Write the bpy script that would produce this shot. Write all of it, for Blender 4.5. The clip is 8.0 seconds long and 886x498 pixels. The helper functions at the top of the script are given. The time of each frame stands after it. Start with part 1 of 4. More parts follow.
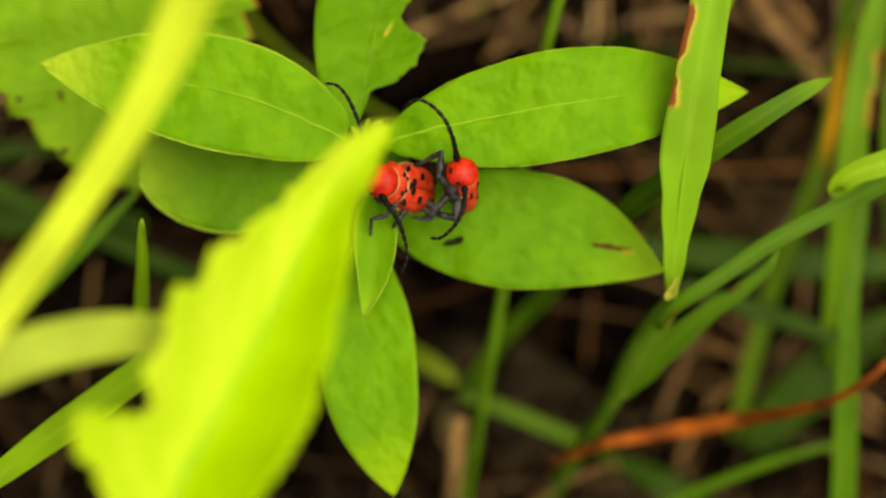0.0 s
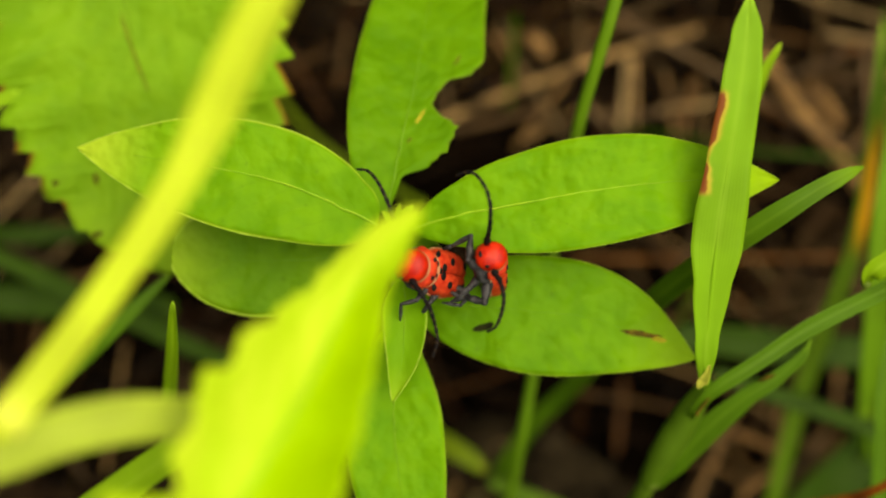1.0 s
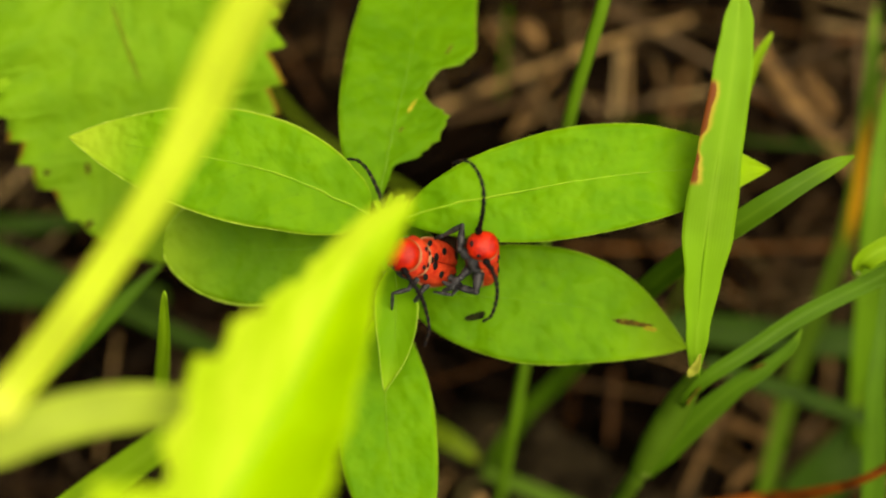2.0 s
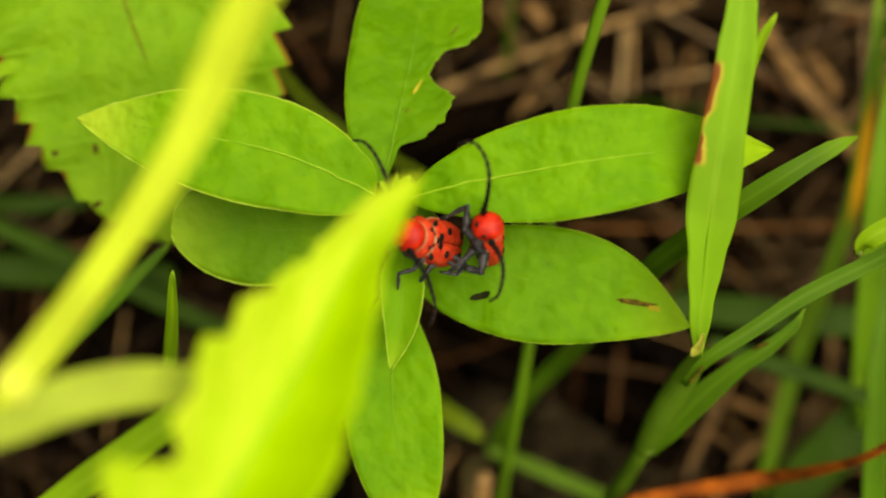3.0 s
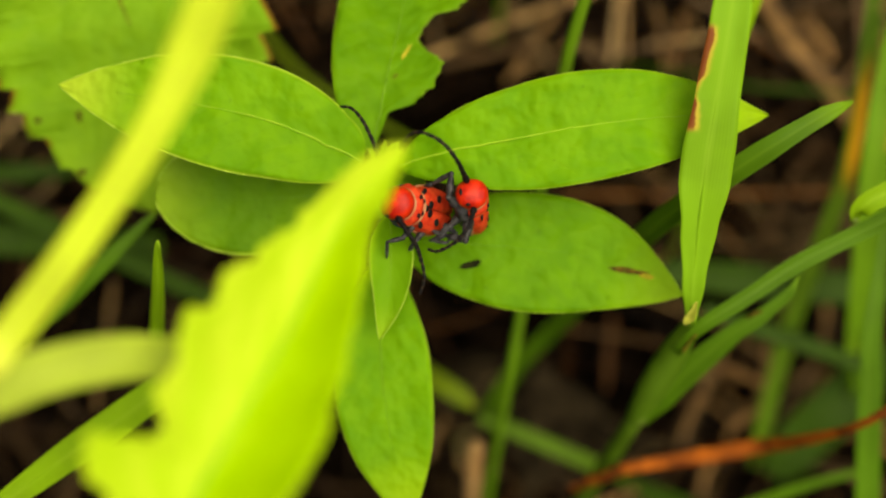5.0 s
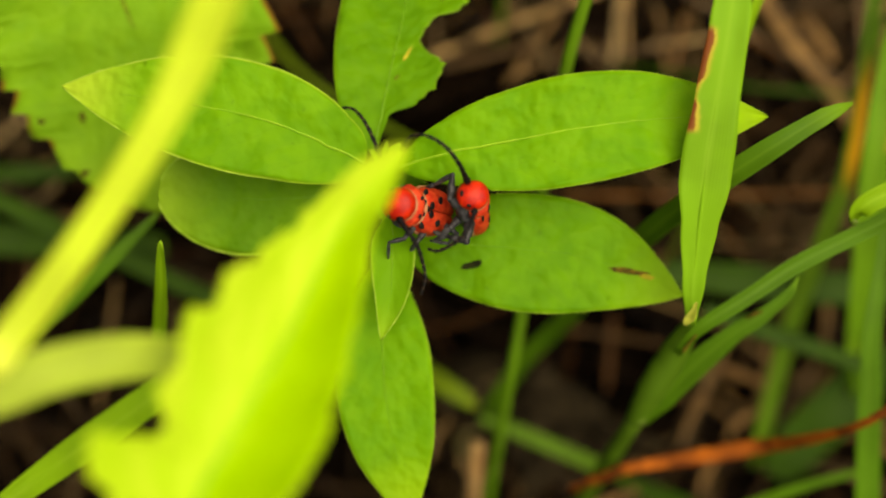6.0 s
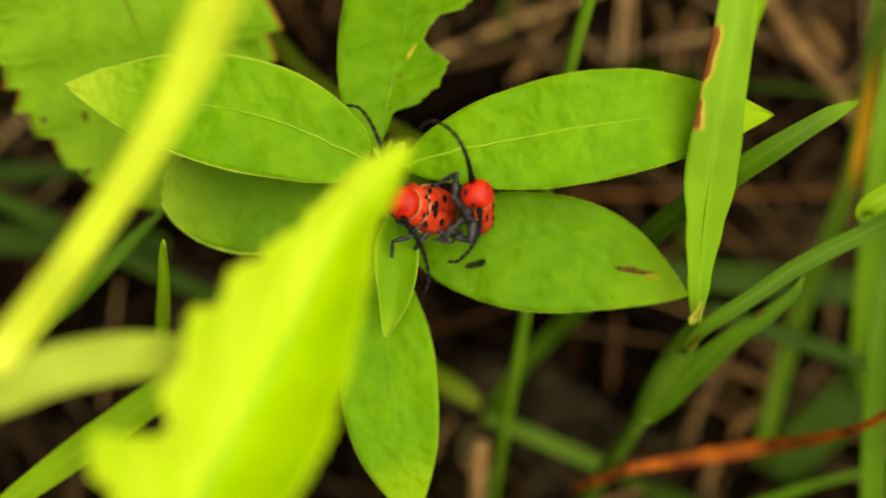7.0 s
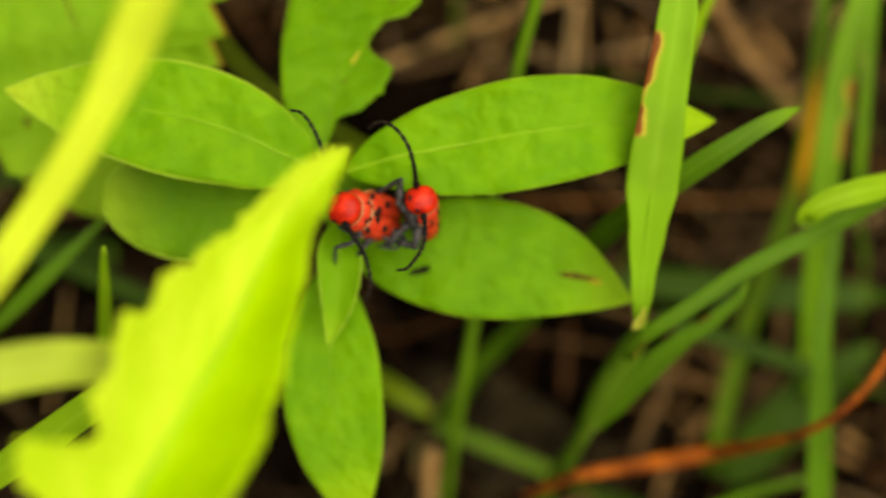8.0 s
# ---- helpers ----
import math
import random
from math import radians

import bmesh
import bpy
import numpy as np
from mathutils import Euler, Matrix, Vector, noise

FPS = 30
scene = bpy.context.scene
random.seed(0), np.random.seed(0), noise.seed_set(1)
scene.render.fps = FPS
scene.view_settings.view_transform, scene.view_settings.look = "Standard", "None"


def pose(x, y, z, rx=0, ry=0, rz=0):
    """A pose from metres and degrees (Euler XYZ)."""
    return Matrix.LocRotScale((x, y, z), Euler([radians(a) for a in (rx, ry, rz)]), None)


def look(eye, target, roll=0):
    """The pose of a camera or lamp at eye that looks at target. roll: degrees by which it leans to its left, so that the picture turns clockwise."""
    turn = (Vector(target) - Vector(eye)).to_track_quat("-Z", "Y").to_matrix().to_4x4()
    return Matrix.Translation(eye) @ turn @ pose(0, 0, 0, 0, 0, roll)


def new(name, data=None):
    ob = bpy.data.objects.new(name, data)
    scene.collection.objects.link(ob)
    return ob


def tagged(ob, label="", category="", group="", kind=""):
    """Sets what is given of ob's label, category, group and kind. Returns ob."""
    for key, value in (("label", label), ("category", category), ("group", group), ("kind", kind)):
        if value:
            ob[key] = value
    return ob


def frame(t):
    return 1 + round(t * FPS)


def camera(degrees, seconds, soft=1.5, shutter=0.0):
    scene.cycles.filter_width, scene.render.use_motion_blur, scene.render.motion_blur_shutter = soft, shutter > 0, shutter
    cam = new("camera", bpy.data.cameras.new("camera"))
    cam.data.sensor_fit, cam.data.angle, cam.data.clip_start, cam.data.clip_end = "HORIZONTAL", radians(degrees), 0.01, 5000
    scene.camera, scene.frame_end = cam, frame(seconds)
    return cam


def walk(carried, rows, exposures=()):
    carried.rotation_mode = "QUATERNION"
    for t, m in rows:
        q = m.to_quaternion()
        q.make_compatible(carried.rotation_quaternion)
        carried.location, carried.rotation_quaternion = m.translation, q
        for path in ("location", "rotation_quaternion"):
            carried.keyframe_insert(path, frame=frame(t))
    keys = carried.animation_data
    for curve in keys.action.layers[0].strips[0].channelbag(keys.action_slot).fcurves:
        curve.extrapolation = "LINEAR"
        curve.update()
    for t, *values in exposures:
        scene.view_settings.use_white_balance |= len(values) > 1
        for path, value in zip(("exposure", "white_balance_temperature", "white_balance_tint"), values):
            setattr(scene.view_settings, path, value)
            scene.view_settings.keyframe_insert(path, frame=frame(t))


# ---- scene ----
from mathutils.bvhtree import BVHTree

# A close view, straight down, of two red beetles on a leafy shoot among grass.
# World: x and y lie in the ground, z is up, the soil is at z = 0.
cam = camera(40.0, 8.0, soft=2.1, shutter=0.5)
cam.data.dof.use_dof = True
cam.data.dof.aperture_fstop = 8.5
FOCUS = new("focus_point")
FOCUS.location = (0, 0, 0.085)
cam.data.dof.focus_object = FOCUS
PATH = [
    (0.0, pose(-0.00052, 0.00002, 0.21586, -1.058, -1.251, -0.317)),
    (0.5, pose(-0.00015, -0.00052, 0.21547, -0.264, -1.123, -0.033)),
    (0.6, pose(-0.00020, -0.00048, 0.21549, 0.620, -0.950, 0.010)),
    (0.7, pose(-0.00040, -0.00030, 0.21555, 2.300, -0.370, 0.100)),
    (0.8, pose(-0.00050, -0.00025, 0.21560, 2.880, -0.200, 0.140)),
    (0.9, pose(-0.00060, -0.00020, 0.21562, 3.060, -0.040, 0.160)),
    (1.0, pose(-0.00068, -0.00016, 0.21565, 3.026, 0.088, 0.180)),
    (1.5, pose(-0.00036, -0.00024, 0.21553, 3.415, 0.054, 0.141)),
    (1.7, pose(-0.00036, -0.00024, 0.21560, 3.050, -0.220, 0.141)),
    (2.8, pose(-0.00045, -0.00018, 0.21670, 1.850, 0.040, 0.152)),
    (3.0, pose(-0.00045, -0.00018, 0.21689, 1.579, 0.048, 0.152)),
    (3.1, pose(-0.00050, -0.00025, 0.21720, 1.580, 0.060, 0.145)),
    (3.3, pose(-0.00110, -0.00080, 0.22090, 1.420, -0.480, 0.070)),
    (3.4, pose(-0.00150, -0.00105, 0.22170, 1.400, -0.900, 0.015)),
    (3.5, pose(-0.00170, -0.00121, 0.22196, 1.341, -1.086, -0.013)),
    (3.6, pose(-0.00080, -0.00060, 0.21780, 0.850, -0.300, -0.060)),
    (3.7, pose(-0.00040, -0.00020, 0.21570, 0.430, -0.200, -0.110)),
    (3.8, pose(-0.00010, 0.00010, 0.21440, 0.050, -0.220, -0.150)),
    (4.0, pose(0.00043, 0.00048, 0.21269, -0.262, -0.179, -0.194)),
    (4.5, pose(-0.00009, -0.00002, 0.21461, 0.181, -0.573, -0.048)),
    (4.7, pose(-0.00005, 0.00000, 0.21475, 0.030, -0.350, -0.040)),
    (5.8, pose(0.00014, 0.00003, 0.21560, 0.000, -0.150, -0.010)),
    (6.0, pose(0.00018, 0.00003, 0.21560, 0.033, -0.108, -0.005)),
    (6.5, pose(0.00024, -0.00004, 0.21495, 0.100, 0.015, -0.026)),
    (7.0, pose(0.0, 0.0, 0.215, 0.0, 0.0, 0.0)),
    (7.5, pose(0.00017, 0.00012, 0.21492, 0.192, 0.047, 0.066)),
    (7.7, pose(0.00020, 0.00010, 0.21490, 0.150, 0.020, 0.060)),
    (7.8, pose(0.00075, -0.00006, 0.21484, 0.250, -0.360, 0.010)),
    (7.9, pose(0.00160, -0.00034, 0.21475, 0.420, -1.000, -0.060)),
    (8.0, pose(0.00240, -0.00058, 0.21466, 0.545, -1.603, -0.128)),
]
walk(cam, PATH, exposures=[(0.0, 0.52, 7400, 10), (8.0, 0.52, 7400, 10)])

# ---- light: hazy high sun and open sky ----
world = bpy.data.worlds.new("sky")
scene.world = world
world.use_nodes = True
wn = world.node_tree.nodes
sky = wn.new("ShaderNodeTexSky")
sky.sky_type, sky.sun_disc = "NISHITA", False
sky.dust_density = 4.0
sky.sun_elevation, sky.sun_rotation = radians(73), radians(70)
wn["Background"].inputs["Strength"].default_value = 0.042
world.node_tree.links.new(sky.outputs[0], wn["Background"].inputs["Color"])
sun_data = bpy.data.lights.new("sun", "SUN")
sun_data.energy, sun_data.angle, sun_data.color = 4.3, radians(66), (1.0, 0.93, 0.80)
sun = new("sun", sun_data)
sun.matrix_world = look((0.27, 0.10, 0.95), (0, 0, 0))


# ---- materials ----
class Net:
    """Short hand for building a node material."""

    def __init__(self, name, rough=0.5, spec=0.5):
        self.mat = bpy.data.materials.new(name)
        self.mat.use_nodes = True
        self.tree = self.mat.node_tree
        self.bsdf = self.tree.nodes["Principled BSDF"]
        self.out = self.tree.nodes["Material Output"]
        self.bsdf.inputs["Roughness"].default_value = rough
        self.bsdf.inputs["Specular IOR Level"].default_value = spec

    def node(self, kind, **sockets):
        n = self.tree.nodes.new(kind)
        for key, value in sockets.items():
            self.put(n.inputs[key.replace("_", " ")], value)
        return n

    def put(self, socket, value):
        if isinstance(value, bpy.types.NodeSocket):
            self.tree.links.new(value, socket)
        else:
            socket.default_value = value

    def math(self, op, a, b=0.0, clamp=False):
        n = self.tree.nodes.new("ShaderNodeMath")
        n.operation, n.use_clamp = op, clamp
        self.put(n.inputs[0], a)
        self.put(n.inputs[1], b)
        return n.outputs[0]

    def mix(self, fac, a, b):
        n = self.tree.nodes.new("ShaderNodeMix")
        n.data_type = "RGBA"
        self.put(n.inputs[0], fac)
        for socket, value in ((n.inputs[6], a), (n.inputs[7], b)):
            self.put(socket, value if isinstance(value, bpy.types.NodeSocket) else (*value, 1))
        return n.outputs[2]

    def noise(self, scale, detail=3.0, vector=None, rough=0.5):
        n = self.node("ShaderNodeTexNoise", Scale=scale, Detail=detail, Roughness=rough)
        self.put(n.inputs["Vector"], vector if vector is not None else self.node("ShaderNodeTexCoord").outputs["Object"])
        return n.outputs[0]

    def step(self, value, low, high):
        n = self.node("ShaderNodeMapRange", Value=value)
        n.interpolation_type = "SMOOTHSTEP"
        n.inputs[1].default_value, n.inputs[2].default_value = low, high
        return n.outputs[0]

    def uv(self):
        s = self.node("ShaderNodeSeparateXYZ", Vector=self.node("ShaderNodeTexCoord").outputs["UV"])
        return s.outputs[0], s.outputs[1]

    def bump(self, height, strength, distance):
        b = self.node("ShaderNodeBump", Strength=strength, Distance=distance, Height=height)
        self.put(self.bsdf.inputs["Normal"], b.outputs[0])
        return b.outputs[0]

    def colour(self, value):
        self.put(self.bsdf.inputs["Base Color"], value if isinstance(value, bpy.types.NodeSocket) else (*value, 1))

    def translucent(self, colour, share):
        t = self.node("ShaderNodeBsdfTranslucent")
        self.put(t.inputs["Color"], colour if isinstance(colour, bpy.types.NodeSocket) else (*colour, 1))
        m = self.node("ShaderNodeMixShader", Fac=share)
        self.tree.links.new(self.bsdf.outputs[0], m.inputs[1])
        self.tree.links.new(t.outputs[0], m.inputs[2])
        self.tree.links.new(m.outputs[0], self.out.inputs["Surface"])


def leaf_material(name, base, dark, pale, through_colour, veins=9.0, slant=2.2, share=0.35, vein_share=0.09, rim_share=0.15, burnt=0.0, tip_share=0.3, mottle=1.0, lit_half=0.0):
    """Blade of a broad leaf: u runs from base to tip, v across from 0 to 1."""
    n = Net(name, 0.6, 0.09)
    u, v = n.uv()
    side = n.math("ABSOLUTE", n.math("SUBTRACT", n.math("MULTIPLY", v, 2.0), 1.0))
    wobble = n.math("MULTIPLY", n.math("SUBTRACT", n.noise(400.0, 2.0), 0.5), 0.5)
    phase = n.math("ADD", n.math("SUBTRACT", n.math("MULTIPLY", u, veins), n.math("MULTIPLY", side, slant)), wobble)
    saw = n.math("ABSOLUTE", n.math("SUBTRACT", n.math("FRACT", phase), 0.5))
    vein = n.math("SUBTRACT", 1.0, n.step(saw, 0.0, 0.09))
    vein = n.math("MULTIPLY", vein, n.math("SUBTRACT", 1.0, n.step(u, 0.72, 0.92)))
    cells = n.node("ShaderNodeTexVoronoi", Scale=900.0, Vector=n.node("ShaderNodeTexCoord").outputs["Object"])
    cells.feature = "DISTANCE_TO_EDGE"
    net = n.step(cells.outputs["Distance"], 0.0, 0.12)
    patch = n.noise(160.0, 4.0)
    tip = n.math("MULTIPLY", n.step(u, 0.66, 1.04), tip_share)
    speck = n.step(n.noise(900.0, 2.0), 0.68, 0.76)
    col = n.mix(n.step(n.math("ADD", n.math("MULTIPLY", patch, 0.6), n.math("MULTIPLY", n.noise(600.0, 3.0), 0.4)), 0.5 - 0.12 / mottle, 0.5 + 0.12 / mottle), dark, base)
    col = n.mix(n.math("MULTIPLY", vein, vein_share), col, pale)
    col = n.mix(tip, col, pale)
    # sunlit half of the folded blade, painted paler in streaks
    if lit_half:
        streaks = n.step(n.noise(1.0, 2.0, n.node("ShaderNodeCombineXYZ", X=n.math("MULTIPLY", n.math("SUBTRACT", u, n.math("MULTIPLY", side, 0.25)), 9.0), Y=n.math("MULTIPLY", v, 2.5)).outputs[0]), 0.35, 0.65)
        half = n.math("SUBTRACT", 1.0, n.step(v, 0.44, 0.51))
        col = n.mix(n.math("MULTIPLY", n.math("MULTIPLY", half, n.math("ADD", n.math("MULTIPLY", streaks, 0.6), 0.4)), lit_half), col, pale)
    rim = n.step(side, 0.95, 1.0)
    col = n.mix(n.math("MULTIPLY", rim, rim_share), col, pale)
    col = n.mix(n.math("MULTIPLY", speck, 0.35), col, tuple(c * 0.4 for c in dark))
    if burnt:
        col = n.mix(n.math("MULTIPLY", n.math("MULTIPLY", n.step(side, 0.955, 0.985), n.step(n.noise(260.0, 2.0), 0.5, 0.58)), burnt), col, (0.22, 0.07, 0.012))
    n.colour(col)
    quilt = n.math("MULTIPLY", n.math("MULTIPLY", n.step(saw, 0.0, 0.5), n.math("SUBTRACT", 1.0, n.step(u, 0.72, 0.92))), 0.08)
    swell = n.math("ADD", n.math("MULTIPLY", n.noise(270.0, 1.0), 1.2), n.math("MULTIPLY", n.noise(620.0, 1.0), 0.95))
    height = n.math("ADD", n.math("ADD", swell, quilt), n.math("SUBTRACT", n.math("MULTIPLY", net, 0.012), n.math("MULTIPLY", vein, 0.02)))
    n.bump(height, 0.7 * min(1.0, mottle), 0.0007)
    n.translucent(n.mix(n.math("MULTIPLY", vein, 0.4), through_colour, tuple(c * 0.75 for c in through_colour)), share)
    return n.mat


def blade_material(name, base, pale, lines=16.0, share=0.3, withered=None, spots=None):
    """Grass blade with parallel veins; withered: colour of dry stretches; spots: brown streak on one edge (u0, u1)."""
    n = Net(name, 0.55, 0.12)
    u, v = n.uv()
    line = n.math("ABSOLUTE", n.math("SUBTRACT", n.math("FRACT", n.math("MULTIPLY", v, lines)), 0.5))
    groove = n.step(line, 0.05, 0.4)
    middle = n.math("SUBTRACT", 1.0, n.step(n.math("ABSOLUTE", n.math("SUBTRACT", v, 0.5)), 0.02, 0.10))
    col = n.mix(n.step(n.noise(120.0, 4.0), 0.3, 0.7), tuple(c * 0.75 for c in base), base)
    col = n.mix(n.math("MULTIPLY", groove, 0.08), col, pale)
    col = n.mix(n.math("MULTIPLY", middle, 0.25), col, pale)
    col = n.mix(n.math("MULTIPLY", n.step(u, 0.92, 1.0), 0.6), col, tuple(min(1.0, c * 1.5) for c in pale))
    if withered:
        fray = n.math("MULTIPLY", n.math("SUBTRACT", n.noise(90.0, 4.0), 0.5), 0.7)
        dry = n.math("MULTIPLY", n.step(n.math("ADD", v, fray), 0.30, 0.52), n.math("MULTIPLY", n.step(u, 0.60, 0.68), n.math("SUBTRACT", 1.0, n.step(u, 0.76, 0.86))))
        col = n.mix(n.math("MULTIPLY", dry, 0.9), col, withered)
    if spots:
        ragged = n.math("MULTIPLY", n.math("SUBTRACT", n.noise(280.0, 4.0), 0.5), 0.45)
        along = n.math("MULTIPLY", n.step(u, spots[0], spots[0] + 0.02), n.math("SUBTRACT", 1.0, n.step(u, spots[1] - 0.02, spots[1])))
        waist = n.math("SUBTRACT", 1.0, n.step(n.math("ABSOLUTE", n.math("SUBTRACT", u, spots[0] * 0.6 + spots[1] * 0.4)), 0.012, 0.035))
        inward = n.math("ADD", n.math("ADD", v, ragged), n.math("MULTIPLY", waist, 0.13))
        across = n.math("SUBTRACT", 1.0, n.step(inward, 0.11, 0.16))
        halo = n.math("SUBTRACT", 1.0, n.step(inward, 0.13, 0.30))
        col = n.mix(n.math("MULTIPLY", along, halo), col, (0.50, 0.40, 0.04))
        col = n.mix(n.math("MULTIPLY", along, across), col, (0.20, 0.055, 0.012))
    n.colour(col)
    n.bump(groove, 0.1, 0.0002)
    n.translucent(n.mix(0.5, col, pale), share)
    return n.mat


def plain(name, a, b, scale, rough, bump=0.3, distance=0.0003, spec=0.4):
    n = Net(name, rough, spec)
    coarse = n.noise(scale, 5.0)
    fine = n.noise(scale * 7.0, 3.0)
    n.colour(n.mix(n.step(n.math("ADD", n.math("MULTIPLY", coarse, 0.7), n.math("MULTIPLY", fine, 0.3)), 0.35, 0.65), a, b))
    n.bump(n.math("ADD", coarse, n.math("MULTIPLY", fine, 0.5)), bump, distance)
    return n.mat


def straw_material(name, tones, scale=300.0):
    """Dry stalks: each island or object gets its own tone; fibres run along u."""
    n = Net(name, 0.8, 0.1)
    pick = n.math("FRACT", n.math("ADD", n.node("ShaderNodeNewGeometry").outputs["Random Per Island"], n.node("ShaderNodeObjectInfo").outputs["Random"]))
    ramp = n.node("ShaderNodeValToRGB", Fac=pick)
    while len(ramp.color_ramp.elements) < len(tones):
        ramp.color_ramp.elements.new(0.5)
    for i, tone in enumerate(tones):
        ramp.color_ramp.elements[i].position = i / (len(tones) - 1)
        ramp.color_ramp.elements[i].color = (*tone, 1)
    u, v = n.uv()
    fibre = n.noise(1.0, 3.0, n.node("ShaderNodeCombineXYZ", X=n.math("MULTIPLY", u, 6.0), Y=n.math("MULTIPLY", v, 22.0), Z=n.math("MULTIPLY", pick, 50.0)).outputs[0])
    stain = n.noise(scale, 3.0)
    col = n.mix(n.math("MULTIPLY", n.step(fibre, 0.42, 0.62), 0.75), ramp.outputs[0], (0.045, 0.026, 0.012))
    col = n.mix(n.math("MULTIPLY", n.step(stain, 0.48, 0.68), 0.8), col, (0.022, 0.014, 0.009))
    n.colour(col)
    n.bump(fibre, 0.5, 0.0003)
    return n.mat


LEAF = leaf_material("leaf_green", (0.160, 0.372, 0.005), (0.114, 0.302, 0.004), (0.44, 0.60, 0.015), (0.41, 0.65, 0.003), vein_share=0.05, tip_share=0.45)
LEAF_TENDER = leaf_material("leaf_tender", (0.172, 0.388, 0.006), (0.126, 0.318, 0.005), (0.56, 0.70, 0.05), (0.43, 0.66, 0.006), rim_share=0.6, vein_share=0.025, tip_share=0.7)
LEAF_SMALL = leaf_material("leaf_small", (0.175, 0.385, 0.007), (0.145, 0.340, 0.006), (0.50, 0.66, 0.04), (0.42, 0.65, 0.006), rim_share=0.5, vein_share=0.03, mottle=0.4)
# leaf green darkened to carry the shade under the upper leaves
LEAF_SHADED = leaf_material("leaf_shaded", (0.125, 0.280, 0.006), (0.092, 0.225, 0.005), (0.44, 0.58, 0.035), (0.24, 0.42, 0.003), vein_share=0.05, rim_share=0.6)
# leaf green with some shade from beetles and leaves above in its colour
LEAF_HALF_SHADED = leaf_material("leaf_half_shaded", (0.124, 0.300, 0.004), (0.090, 0.240, 0.003), (0.36, 0.54, 0.015), (0.32, 0.54, 0.003), vein_share=0.06, tip_share=0.4)
LEAF_SERRATED = leaf_material("leaf_serrated", (0.184, 0.368, 0.011), (0.146, 0.312, 0.009), (0.36, 0.52, 0.03), (0.38, 0.62, 0.008), veins=11.0, slant=3.0, share=0.34, burnt=0.9)
LEAF_YOUNG = leaf_material("leaf_young", (0.36, 0.58, 0.006), (0.30, 0.53, 0.005), (0.57, 0.67, 0.040), (0.50, 0.72, 0.006), veins=8.0, slant=2.4, share=0.28, vein_share=0.14, mottle=0.35, lit_half=0.6)
MARGIN = plain("leaf_margin_pale", (0.20, 0.37, 0.016), (0.34, 0.48, 0.05), 700.0, 0.6, 0.2, 0.0001, 0.1)
YOUNG_RIB = plain("midrib_pale", (0.18, 0.385, 0.006), (0.26, 0.46, 0.012), 500.0, 0.6)
RIB_DULL = plain("midrib_dull", (0.135, 0.31, 0.005), (0.17, 0.36, 0.007), 500.0, 0.6)
RIB = plain("midrib_pale", (0.19, 0.40, 0.006), (0.28, 0.47, 0.012), 500.0, 0.6)
STEM = plain("stem_green", (0.16, 0.30, 0.02), (0.24, 0.38, 0.04), 200.0, 0.5)
NODE = plain("node_pale", (0.070, 0.130, 0.007), (0.11, 0.17, 0.012), 300.0, 0.6)
LIGULE = plain("ligule_yellow", (0.30, 0.36, 0.025), (0.42, 0.44, 0.05), 400.0, 0.6)
BLADE = blade_material("grass_green", (0.10, 0.240, 0.005), (0.18, 0.33, 0.015))
BLADE_MID = blade_material("grass_mid", (0.070, 0.170, 0.004), (0.13, 0.25, 0.010))
BLADE_FRESH = blade_material("grass_fresh", (0.26, 0.48, 0.010), (0.36, 0.57, 0.03), share=0.4)
# low blades: shade from the plants above is put into this green
BLADE_DEEP_SHADE = blade_material("grass_deep_shade", (0.026, 0.066, 0.001), (0.046, 0.088, 0.002))
BLADE_STREAK = blade_material("grass_streaked", (0.18, 0.385, 0.010), (0.28, 0.48, 0.03), spots=(0.50, 0.76))
BLADE_DRYING = blade_material("grass_drying", (0.095, 0.195, 0.008), (0.15, 0.24, 0.02), withered=(0.74, 0.37, 0.012))
BLADE_SHEATH = blade_material("grass_sheath", (0.090, 0.188, 0.008), (0.13, 0.24, 0.016))
# grass green dimmed in place of the shade low on the left
BLADE_HALF_SHADE = blade_material("grass_half_shade", (0.034, 0.085, 0.002), (0.060, 0.115, 0.004))
BLADE_YELLOW = blade_material("grass_yellowing", (0.15, 0.24, 0.008), (0.30, 0.36, 0.02))
BLADE_EDGED = blade_material("grass_edged", (0.12, 0.27, 0.008), (0.22, 0.38, 0.02), spots=(0.24, 0.42))
BLADE_PALE = blade_material("grass_pale", (0.68, 0.83, 0.045), (0.76, 0.86, 0.12), share=0.5)
BLADE_WHITISH = blade_material("grass_whitish", (0.46, 0.60, 0.055), (0.55, 0.66, 0.12), share=0.45)
RUST = plain("rust_stalk", (0.070, 0.016, 0.002), (0.30, 0.080, 0.006), 230.0, 0.7, 0.6, 0.0003, 0.08)
# near-black soil and crumbs: the shade between straws is put into their colour
SOIL_SHADED = plain("soil", (0.0010, 0.0007, 0.0004), (0.004, 0.0025, 0.0013), 90.0, 0.95, 0.8, 0.002, 0.0)
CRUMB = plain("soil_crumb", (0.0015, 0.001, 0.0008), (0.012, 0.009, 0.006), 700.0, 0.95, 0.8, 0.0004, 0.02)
STRAW = straw_material("straw", [(0.40, 0.23, 0.072), (0.040, 0.022, 0.008), (0.58, 0.41, 0.17), (0.016, 0.010, 0.005), (0.26, 0.105, 0.025), (0.014, 0.010, 0.006), (0.30, 0.20, 0.095), (0.10, 0.050, 0.013), (0.012, 0.008, 0.004), (0.48, 0.30, 0.11)])
